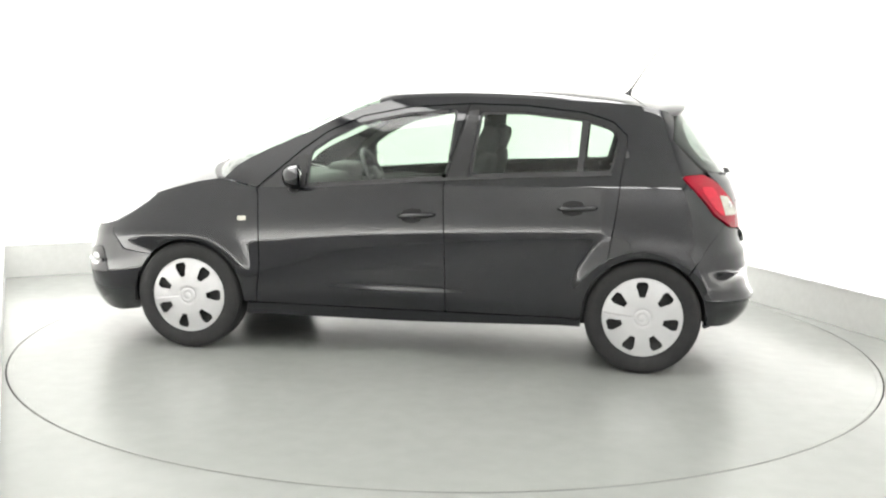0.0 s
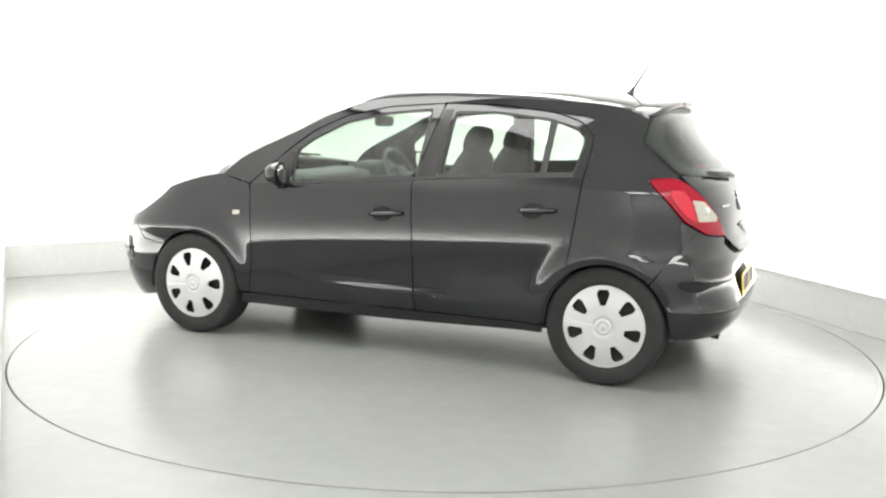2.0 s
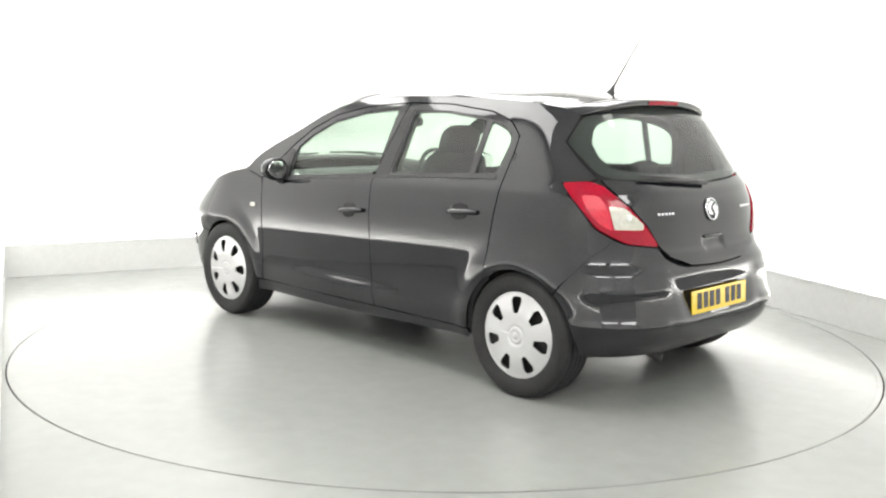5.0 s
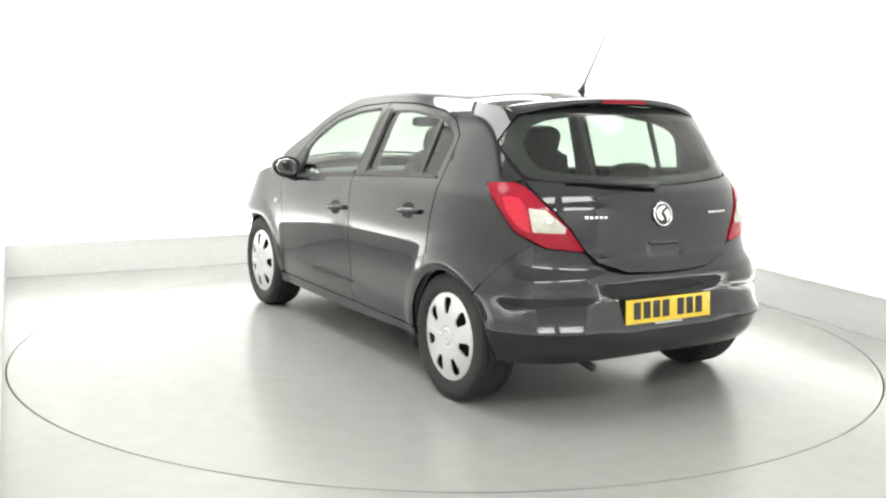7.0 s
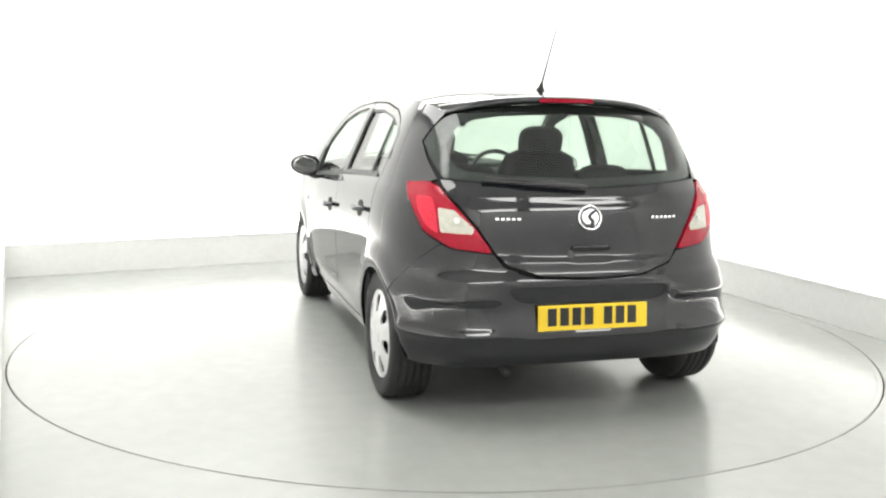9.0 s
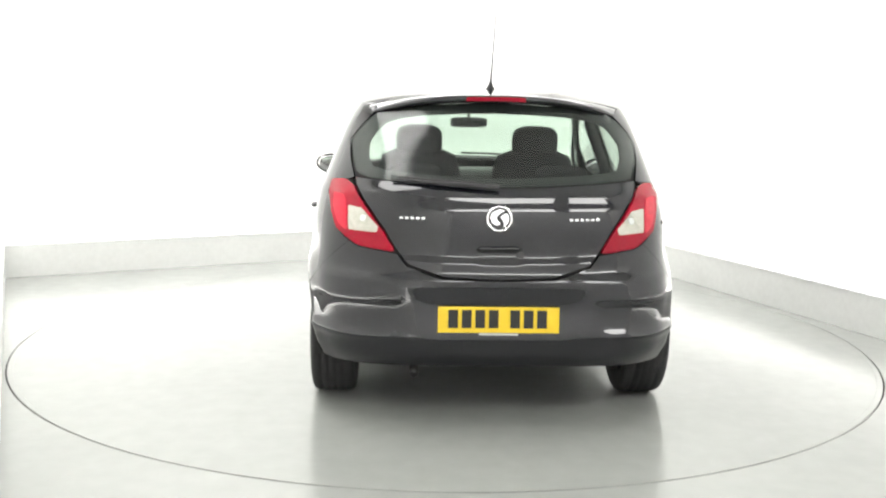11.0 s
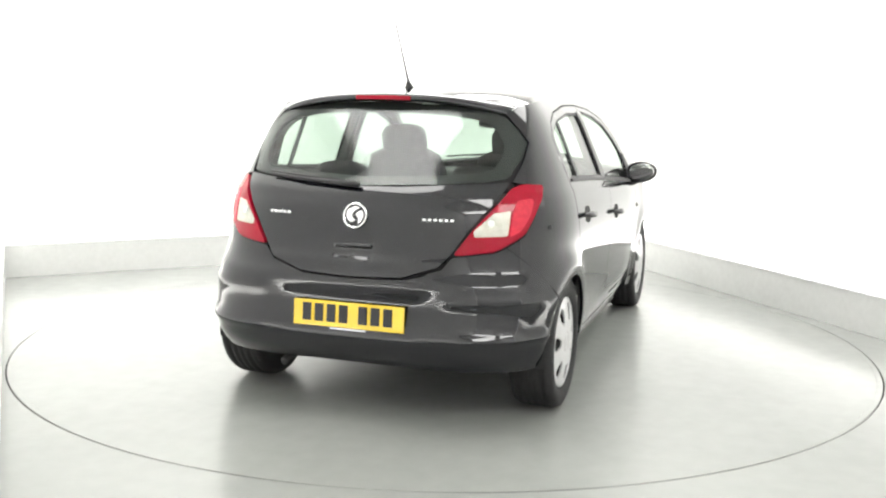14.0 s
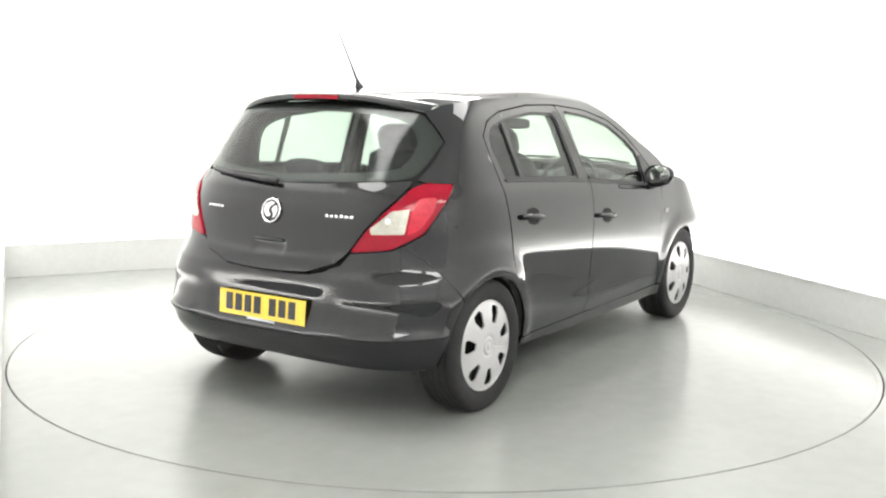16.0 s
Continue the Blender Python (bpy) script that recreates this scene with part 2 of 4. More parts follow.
# ---- the booth ----
def slab(name, x, y, z, sx, sy, sz, mat, label, bevel=0.0):
    ob = part(name, box(sx, sy, sz, bevel), mat, None, label, smooth=False)
    ob.matrix_world = ROOM @ pose(x, y, z)
    return tagged(ob, label, name.split("_")[0], kind="structure")


RING = 2.466
XM, YM = (X0 + X1) / 2, (Y0 + Y1) / 2


def make_floor():
    """The booth's floor with the round pit of the turntable cut out of it."""
    bm = bmesh.new()
    n = 128
    inner = [bm.verts.new((RING * math.cos(2 * math.pi * i / n), RING * math.sin(2 * math.pi * i / n), 0)) for i in range(n)]
    outer = []
    for i in range(n):
        a = 2 * math.pi * i / n - radians(ROOM_TURN)
        c, s = math.cos(a), math.sin(a)
        k = min((X1 if c > 0 else X0) / c if abs(c) > 1e-9 else 1e9, (Y1 if s > 0 else Y0) / s if abs(s) > 1e-9 else 1e9)
        v = ROOM @ Vector((k * c, k * s, 0))
        outer.append(bm.verts.new(v))
    for cx, cy in ((X0, Y0), (X1, Y0), (X0, Y1), (X1, Y1)):
        v = ROOM @ Vector((cx, cy, 0))
        min(outer, key=lambda o: (o.co - v).length).co = v
    low = [bm.verts.new((v.co.x, v.co.y, -0.06)) for v in inner]
    for i in range(n):
        j = (i + 1) % n
        bm.faces.new((low[i], low[j], inner[j], inner[i]))
    rings = [inner]
    for k in (0.25, 0.5, 0.75):
        rings.append([bm.verts.new(inner[i].co.lerp(outer[i].co, k)) for i in range(n)])
    rings.append(outer)
    for p, q in zip(rings, rings[1:]):
        for i in range(n):
            j = (i + 1) % n
            bm.faces.new((p[i], p[j], q[j], q[i]))
    bmesh.ops.recalc_face_normals(bm, faces=bm.faces)
    for f in bm.faces:
        if abs(f.normal.z) > 0.5 and f.normal.z < 0:
            f.normal_flip()
    ob = part("floor", bm, FLOOR, None, "glossy pale grey coated floor of a photo booth", smooth=False)
    tagged(ob, kind="structure", category="floor")
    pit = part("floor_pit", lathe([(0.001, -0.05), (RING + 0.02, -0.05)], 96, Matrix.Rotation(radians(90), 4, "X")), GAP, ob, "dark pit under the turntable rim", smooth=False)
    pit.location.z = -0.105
    return ob


make_floor()
T = 0.15
for wall, wx, wy, wt, wl in WALLS:
    ob = slab(wall, 0, 0, 0, wl, T, ROOM_H, WALL, "plain matt white booth wall")
    ob.matrix_world = pose(wx, wy, 0, 0, 0, wt) @ pose(0, PLINTH_D + T / 2, ROOM_H / 2)
# Unseen wall behind the camera, added; its grey shapes reflections on the car.
slab("wall_front", 0, -5.9, ROOM_H / 2, 6.0, T, ROOM_H, PALE, "unseen pale grey wall behind the camera")
slab("ceiling", XM, YM, ROOM_H + T / 2, X1 - X0 + 2 * T, Y1 - Y0 + 2 * T, T, CEIL, "plain white booth ceiling")


def ceiling_light(w, h):
    root = tagged(new("ceiling_light"), "long white light strip under the ceiling, out of view", "lamp", "ceiling light strips")
    frame_bm = join(*[box(*d, 0.006, 2, pose(*p)) for d, p in (
        ((w + 0.08, 0.04, 0.14), (0, h / 2 + 0.02, 0)), ((w + 0.08, 0.04, 0.14), (0, -h / 2 - 0.02, 0)),
        ((0.04, h, 0.14), (w / 2 + 0.02, 0, 0)), ((0.04, h, 0.14), (-w / 2 - 0.02, 0, 0)))])
    part("frame", frame_bm, METAL, root, "white metal frame", smooth=False)
    part("diffuser", box(w, h, 0.01, 0.002, 1, pose(0, 0, -0.03)), GLOW, root, "glowing white diffuser", smooth=False)
    return root


for sx, sy, sw, sh in SOFTBOXES:
    ceiling_light(sw, sh).matrix_world = ROOM @ pose(sx, sy, ROOM_H - 0.07)


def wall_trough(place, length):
    """A low plinth along the foot of a wall; the lamp in it, unseen and assumed, washes the wall from below."""
    root = tagged(new("wall_light_trough"), "low pale grey plinth with assumed unseen lamps at the wall's foot", "plinth", "wall foot plinths")
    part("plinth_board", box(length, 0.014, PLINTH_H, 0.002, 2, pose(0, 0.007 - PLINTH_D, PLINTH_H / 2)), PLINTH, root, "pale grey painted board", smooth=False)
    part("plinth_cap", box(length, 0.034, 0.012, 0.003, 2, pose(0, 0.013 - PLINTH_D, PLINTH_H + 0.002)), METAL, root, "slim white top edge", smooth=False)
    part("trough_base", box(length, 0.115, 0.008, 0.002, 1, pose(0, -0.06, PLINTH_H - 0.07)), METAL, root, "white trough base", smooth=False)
    part("trough_diffuser", box(length - 0.6, 0.05, 0.008, 0.002, 1, pose(0, -0.085, PLINTH_H - 0.032, 30, 0, 0)), GLOW, root, "assumed glowing diffuser in the trough", smooth=False)
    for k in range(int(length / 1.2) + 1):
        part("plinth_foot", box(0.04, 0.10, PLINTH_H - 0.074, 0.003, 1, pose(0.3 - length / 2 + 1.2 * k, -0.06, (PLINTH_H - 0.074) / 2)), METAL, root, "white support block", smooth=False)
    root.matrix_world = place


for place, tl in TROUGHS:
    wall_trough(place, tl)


def make_turntable():
    root = tagged(new("turntable"), "round grey coated car turntable flush with the floor", "turntable")
    r = RING - 0.007
    part("deck", lathe([(0.0005, 0.0), (r * 0.5, 0.0), (r - 0.004, 0.0), (r, -0.004), (r, -0.05), (0.0005, -0.05)], 160, Matrix.Rotation(radians(90), 4, "X")), TABLE, root, "smooth grey deck", smooth=False)
    part("edge_strip", lathe([(r - 0.030, 0.0006), (r - 0.029, 0.0014), (r - 0.002, 0.0014), (r - 0.001, 0.0)], 160, Matrix.Rotation(radians(90), 4, "X")), TABLE, root, "slim grey edge strip", smooth=False)
    return root


turntable = make_turntable()

# ---- the car's surface: x forward, y to its left, z up ----
WZ=[.14,.20,.26,.32,.40,.50,.58,.66,.76,.85,.92,.97,1.02,1.10,1.20,1.30,1.36,1.41,1.46]
WY=[.770,.792,.812,.826,.837,.843,.848,.853,.854,.849,.838,.826,.806,.776,.735,.694,.666,.632,.58]
RZ=[.14,.19,.24,.31,.40,.46,.52,.60,.64,.67,.76,.86,.94,1.0,1.05,1.15,1.25,1.36,1.42,1.47]
RX=[-1.60,-1.68,-1.785,-1.85,-1.868,-1.85,-1.832,-1.828,-1.832,-1.80,-1.795,-1.785,-1.768,-1.735,-1.69,-1.617,-1.545,-1.465,-1.42,-1.38]
NZ=[.14,.40,.60,.70,.95,1.1,1.3,1.47]
NN=[4.2,4.4,4.2,3.3,3.1,3.2,3.5,3.5]
FZ=[.12,.18,.28,.42,.54,.64,.74,.84,.95]
FX=[1.96,2.05,2.10,2.11,2.085,2.04,1.95,1.76,1.56]
def table(Z, Y, h):
    """A profile over height, softened over about h, at steps of 2 mm."""
    zs = np.arange(0.0, 1.7, 0.002)
    taps = ((-2, 1), (-1, 4), (0, 6), (1, 4), (2, 1))
    return [float(v) for v in sum(w * np.interp(zs + k * h, Z, Y) for k, w in taps) / 16]


WIDTH, TAILX, NOSEX, POWER = table(WZ, WY, 0.034), table(RZ, RX, 0.016), table(FZ, FX, 0.02), table(NZ, NN, 0.04)


def smooth(z, tab):
    i = min(max(z, 0.0), 1.69) / 0.002
    k = int(i)
    return tab[k] + (tab[k + 1] - tab[k]) * (i - k)


def half(x, z):
    """Half the car's width at x, z, with the flared wheel arches."""
    k = min(1.0, max(0.0, (x - 0.4) / 0.8))
    b = 0
    if z < 0.85:
        for xc in (-1.2555, 1.2555):
            d = math.hypot(x - xc, z - 0.31) - 0.345
            b += 0.020 * math.exp(-(d / 0.055) ** 2)
    if z < 0.5 and abs(x) < 0.8:
        b += 0.012 * math.exp(-((z - 0.365) / 0.032) ** 2) * (1 - (x / 0.8) ** 2) ** 2
    if 0.8 < z < 1.08 and -1.6 < x < 1.1:
        b += 0.006 * math.exp(-((z - 0.948 + 0.040 * x) / 0.018) ** 2) * min(1, (x + 1.6) * 3, (1.1 - x) * 3)
    return smooth(z, WIDTH) * (1 - 0.0192 * k * k * (3 - 2 * k)) + b


def surf(u,z):
    if u<-1:
        a=(-1-u)/.83;w=half(-1.0,z);L=-1-smooth(z,TAILX);n=smooth(z,POWER)
        s,c=max(math.sin(a),0),max(math.cos(a),0)
        r=((s/L)**n+(c/w)**n)**(-1/n)
        x,y=-1-r*s,r*c
        if z<.85:
            d=math.hypot(x+1.2555,z-.31)-.345
            y+=.020*math.exp(-(d/.055)**2)*min(1,c*2)-(half(-1.0,z)-smooth(z,WIDTH))*c
        return x,y,z
    if u>1.2:
        a=(u-1.2)/.83;w=half(1.2,z);L=smooth(z,NOSEX)-1.2;n=2.9
        s,c=max(math.sin(a),0),max(math.cos(a),0)
        r=((s/L)**n+(c/w)**n)**(-1/n)
        return 1.2+r*s,r*c,z
    return u,half(u,z),z


ARCH_R = 0.322


def u_of_x(x, z):
    """The surface coordinate at which the side reaches x."""
    lo, hi = (-2.304, -1.0) if x < -1 else (1.2, 2.504)
    if -1 <= x <= 1.2:
        return x
    for _ in range(30):
        m = (lo + hi) / 2
        if surf(m, z)[0] < x:
            lo = m
        else:
            hi = m
    return (lo + hi) / 2


def u_of_y(y, z):
    """The surface coordinate at which the tail reaches y."""
    lo, hi = -2.304, -1.0
    for _ in range(30):
        m = (lo + hi) / 2
        if surf(m, z)[1] < y:
            lo = m
        else:
            hi = m
    return (lo + hi) / 2


def arch(xc, r, a0, a1, n=18):
    """Points of a wheel arch from angle a0 to a1 (degrees, 0 forward, 90 up)."""
    out = []
    for i in range(n + 1):
        a = radians(a0 + (a1 - a0) * i / n)
        z = 0.303 + r * math.sin(a)
        out.append((u_of_x(xc + r * math.cos(a), z), z))
    return out


CX = 1.2555
REAR, FRONT = -2.304, 2.504
CHART = surf
car = tagged(new("car"), "black five-door hatchback on silver wheel covers", "car")


def both(name, poly, mat, label="", step=0.03, rim=0.012, lift=0.0, parent=None, where=None):
    """The same panel on the left and on the right flank."""
    out = []
    for side in (1, -1):
        bm = sheet(poly, where or CHART, step, rim, lift, (side,))
        out.append(part(name, bm, mat, parent or car, label))
    return out


# roof rail, pillar and rear quarter in one pressing
FRAME_TOP = [(1.04, 0.972), (0.955, 1.046), (0.83, 1.112), (0.70, 1.167), (0.575, 1.221), (0.45, 1.281), (0.325, 1.335), (0.20, 1.377), (0.06, 1.404), (-0.3, 1.420), (-0.8, 1.422), (-1.15, 1.412), (-1.40, 1.385)]


def eased(pts, n=4):
    """A line through the given points, bent softly from one to the next."""
    out = []
    for i in range(len(pts) - 1):
        p0, p1, p2, p3 = (Vector(pts[max(0, min(len(pts) - 1, i + k))]) for k in (-1, 0, 1, 2))
        for j in range(n):
            t = j / n
            q = 0.5 * (2 * p1 + (p2 - p0) * t + (2 * p0 - 5 * p1 + 4 * p2 - p3) * t * t + (3 * p1 - p0 - 3 * p2 + p3) * t ** 3)
            out.append((q.x, q.y))
    return out + [tuple(pts[-1])]


def risen(pts):
    """The glasshouse line, lifted over the front doors."""
    return [(x, z + 0.020 * min(1, max(0, (z - 0.97) / 0.3)) * min(1, max(0, (x + 1.0) / 0.8))) for x, z in pts]


FRAME_TOP = eased(risen(FRAME_TOP))
DOOR_TOP = [(0.845, 0.93), (0.72, 1.035), (0.60, 1.135), (0.47, 1.225), (0.28, 1.308), (0.03, 1.360), (-0.30, 1.386), (-0.61, 1.389), (-0.92, 1.363), (-1.085, 1.318), (-1.165, 1.25), (-1.157, 1.18), (-1.121, 1.03), (-1.097, 0.834), (-1.076, 0.69)]
DOOR_TOP = risen(DOOR_TOP)
QUARTER = FRAME_TOP + [(-1.502, 1.352), (-1.466, 1.292), (-1.430, 1.227), (-1.51, 1.138), (-1.59, 1.062), (-1.562, 1.054), (-1.43, 1.047), (-1.449, 1.008), (-1.513, 0.93), (-1.582, 0.837), (-1.66, 0.79), (-1.552, 0.70), (-1.476, 0.615)] \
    + arch(-CX, ARCH_R, 132, 52) + DOOR_TOP[::-1]
both("rear_quarter", QUARTER, PAINT, step=0.025)

DOOR_F = [(0.858, 0.285), (0.832, 0.50), (0.834, 0.88), (0.838, 0.925), (0.715, 1.03), (0.595, 1.128), (0.466, 1.218), (0.278, 1.301), (0.03, 1.353), (-0.297, 1.379), (-0.185, 0.97), (-0.200, 0.65), (-0.207, 0.285)]
WIN_F = [(0.566, 0.945), (0.556, 1.118), (0.455, 1.188), (0.276, 1.272), (0.03, 1.326), (-0.238, 1.352), (-0.208, 1.005)]
DOOR_R = [(-0.213, 0.285), (-0.206, 0.65), (-0.191, 0.97), (-0.304, 1.379), (-0.61, 1.382), (-0.918, 1.356), (-1.08, 1.312), (-1.158, 1.248), (-1.150, 1.18), (-1.114, 1.03), (-1.090, 0.834), (-1.068, 0.69)] \
    + arch(-CX, ARCH_R, 52, 14, 8) + [(-0.93, 0.285)]
WIN_R = [(-0.322, 1.018), (-0.366, 1.342), (-0.61, 1.351), (-0.91, 1.326), (-1.06, 1.287), (-1.112, 1.25), (-1.118, 1.215), (-1.070, 1.055)]

DOOR_F, WIN_F, DOOR_R, WIN_R = risen(DOOR_F), risen(WIN_F), risen(DOOR_R), risen(WIN_R)


def shrink(poly, d):
    """The outline moved inwards by d."""
    k = len(poly)
    turn = sum(poly[i - 1][0] * poly[i][1] - poly[i][0] * poly[i - 1][1] for i in range(k))
    out = []
    for i in range(k):
        p, q, w = Vector(poly[i - 1]), Vector(poly[i]), Vector(poly[(i + 1) % k])
        e, f = (q - p).normalized(), (w - q).normalized()
        n1, n2 = Vector((-e.y, e.x)), Vector((-f.y, f.x))
        if turn < 0:
            n1, n2 = -n1, -n2
        m = (n1 + n2).normalized()
        step = d / max(0.5, m.dot(n1))
        out.append((q.x + m.x * step, q.y + m.y * step))
    return out


def flank(name, outer, hole, label):
    doors = []
    for side in (1, -1):
        doors.append(part(name, sheet(keyhole(rounded(outer, 0.015, 3), rounded(hole, 0.025, 4)), CHART, 0.025, 0.016, 0.0, (side,)), PAINT, car, label))
    return doors


front_doors = flank("front_door", DOOR_F, WIN_F, "")
rear_doors = flank("rear_door", DOOR_R, WIN_R, "")
for i, side in enumerate((1, -1)):
    for door, win, name in ((front_doors[i], WIN_F, "window_glass"), (rear_doors[i], WIN_R, "window_glass")):
        part(name, sheet(rounded(shrink(win, -0.012), 0.025, 4), CHART, 0.05, 0, -0.010, (side,)), GLASS, door, "pale green tinted glass")
        part("window_seal", band(rounded(shrink(win, -0.004), 0.028, 4), rounded(shrink(win, 0.012), 0.02, 4), CHART, -0.004, (side,)), BLACK, door, "matt black rubber seal")
    film = [(-0.206, 0.995), (-0.311, 1.002), (-0.356, 1.368), (-0.303, 1.366), (-0.232, 1.12)]
    part("pillar_film", sheet(film, CHART, 0.05, 0, 0.002, (side,)), FILM, rear_doors[i], "satin black pillar film")
    bar = [(-0.887, 1.046), (-0.905, 1.327), (-0.942, 1.32), (-0.921, 1.048)]
    part("quarter_divider", sheet(bar, CHART, 0.05, 0.008, 0.0, (side,)), BLACK, rear_doors[i], "matt black divider bar")
    belt = [(0.57, 0.932), (0.57, 0.946), (0.2, 0.976), (-0.2, 1.006), (-0.2, 0.992), (0.2, 0.962)]
    part("belt_strip", sheet(belt, CHART, 0.05, 0.006, 0.006, (side,)), BLACK, front_doors[i], "black rubber belt strip")
    belt = [(-0.2, 0.993), (-0.2, 1.007), (-0.6, 1.032), (-1.07, 1.054), (-1.07, 1.04), (-0.6, 1.018)]
    part("belt_strip", sheet(belt, CHART, 0.05, 0.006, 0.006, (side,)), BLACK, rear_doors[i], "black rubber belt strip")
    sail = [(0.575, 0.935), (0.825, 0.928), (0.72, 1.018), (0.60, 1.115), (0.57, 1.11)]
    part("mirror_sail", sheet(rounded(sail, 0.012, 3), CHART, 0.05, 0.006, 0.003, (side,)), BLACK, front_doors[i], "black triangular mirror base")

# Dark backing added so no light shows through the shut lines.
for side in (1, -1):
    for outer in (DOOR_F, DOOR_R):
        part("door_jamb", band(shrink(outer, -0.02), shrink(outer, 0.018), CHART, -0.020, (side,)), GAP, car, "dark door jamb sheet that keeps the shut lines dark")

FENDER_TOP = [(u_of_x(x, z), z) for x, z in ((1.06, 0.972), (1.19, 0.950), (1.33, 0.912), (1.43, 0.881))]
FENDER = [(0.864, 0.29), (0.838, 0.50), (0.840, 0.88), (0.85, 0.922)] + FENDER_TOP + [(u_of_x(1.50, 0.825), 0.825), (1.60, 0.758), (1.71, 0.695), (1.70, 0.64), (1.64, 0.55)] + arch(CX, ARCH_R, 45, 180, 24)[:-1] + [(0.925, 0.29)]
fenders = both("front_fender", FENDER, PAINT, step=0.025)
for i, side in enumerate((1, -1)):
    part("side_repeater", sheet(rounded([(0.955, 0.742), (0.955, 0.768), (0.905, 0.770), (0.905, 0.744)], 0.006, 3), CHART, 0.02, 0.006, 0.006, (side,)), CLEAR, fenders[i], "small clear side repeater lens")
HEADLAMP = [(FENDER_TOP[-1][0] + 0.006, 0.878), (u_of_x(1.505, 0.824), 0.824), (1.606, 0.757), (1.716, 0.698), (1.86, 0.668), (2.0, 0.706), (1.84, 0.774), (1.70, 0.815), (1.57, 0.847)]
both("headlight", rounded(HEADLAMP, 0.02, 3), LAMPGLASS, "clear swept-back headlight lens", rim=0.02)
NOSE = [(1.645, 0.545), (1.706, 0.635), (1.71, 0.70), (1.86, 0.66), (2.03, 0.692), (FRONT, 0.70), (FRONT, 0.16), (1.75, 0.17), (1.60, 0.20)] + arch(CX, ARCH_R, -8, 44, 8)
part("front_bumper", sheet(NOSE, CHART, 0.03, 0.02, 0, (1, -1)), PAINT, car)
both("fog_lamp_grille", rounded([(1.80, 0.545), (1.76, 0.40), (1.98, 0.38), (1.95, 0.53)], 0.03, 3), BLACK, "black fog lamp surround", lift=0.004, rim=0.01)
both("fog_lamp_bar", rounded([(1.79, 0.455), (1.79, 0.475), (1.95, 0.472), (1.95, 0.452)], 0.006, 3), PAINT, "black bar across the fog lamp", lift=0.018, rim=0.02)
both("fog_lamp", rounded([(1.84, 0.50), (1.84, 0.43), (1.91, 0.43), (1.91, 0.50)], 0.03, 3), LAMPGLASS, "round clear fog lamp", lift=0.010, rim=0.01)

SILL = [(0.92, 0.215), (0.905, 0.279), (0.5, 0.279), (-0.5, 0.279), (-0.935, 0.279), (-0.935, 0.24), (0.0, 0.215)]
both("sill", SILL, PAINT, step=0.04, rim=0.03)

# ---- tail ----
BUMPER = [(-1.661, 0.7885), (-1.71, 0.768), (-1.869, 0.748), (-1.912, 0.694), (-2.06, 0.648), (-2.2, 0.640), (REAR, 0.638), (REAR, 0.262), (-1.9, 0.260), (-1.62, 0.257), (-1.54, 0.27)] \
    + arch(-CX, ARCH_R, 186, 134, 8) + [(-1.4768, 0.6143), (-1.553, 0.6994)]


def bumper_surface(u, z):
    """The rear bumper with its number plate recess, the ledge over it and the lip under it."""
    x, y, zz = surf(u, z)
    a = abs(u - REAR)
    half_w = 0.345 - (0.565 - z) * 0.35
    inx = 1 / (1 + math.exp(-(half_w - a) / 0.010))
    inz = 1 / (1 + math.exp(-(0.568 - z) / 0.012)) / (1 + math.exp(-(z - 0.405) / 0.010))
    side = min(1.0, max(0.0, (a - 0.38) / 0.04)) * min(1.0, max(0.0, (0.86 - a) / 0.15))
    ledge = 0.011 * side / (1 + math.exp((z - (0.583 + 0.04 * max(0, a - 0.7))) / 0.005)) / (1 + math.exp(-(z - 0.545) / 0.02))
    lip = 0.016 * side * math.exp(-((z - 0.405) / 0.022) ** 2)
    push = 0.007 * inx * inz - ledge - lip
    s = -math.sin(min(1.571, (-1 - u) / 0.83))
    c = math.cos(min(1.571, (-1 - u) / 0.83))
    return x - push * s, y - push * c, zz


part("rear_bumper", sheet(BUMPER, bumper_surface, 0.016, 0.02, 0, (1, -1)), PAINT, car)
part("bumper_valance", sheet([(-1.56, 0.262), (-1.62, 0.264), (-1.9, 0.268), (REAR, 0.27), (REAR, 0.235), (-1.7, 0.23), (-1.58, 0.215)], CHART, 0.04, 0.02, -0.03, (1, -1)), BLACK, car, "matt black lower valance")

GATE = [(-1.600, 1.062), (-1.624, 1.035), (-1.677, 0.992), (-1.744, 0.932), (-1.812, 0.856), (-1.877, 0.757), (-1.92, 0.708), (-2.06, 0.661), (-2.2, 0.653), (REAR, 0.651), (REAR, 1.030), (-2.1, 1.033), (-1.93, 1.043), (-1.67, 1.058)]


def gate_surface(u, z):
    """The tailgate skin: a soft ledge under the glass and a scooped handle recess."""
    x, y, zz = surf(u, z)
    a = abs(u - REAR)
    ledge = 0.010 / (1 + math.exp(-(z - (0.985 + 0.02 * a)) / 0.008))
    low = 0.030 / (1 + math.exp(-((0.728 - 0.02 * a + 0.10 * a * a) - z) / 0.008))
    scoop = 0.018 / (1 + math.exp(-(0.095 - a) / 0.006)) / (1 + math.exp(-(0.772 - z) / 0.004)) / (1 + math.exp(-(z - 0.722) / 0.006))
    return x - ledge - low * 0.75 + scoop * 0.6, y, zz


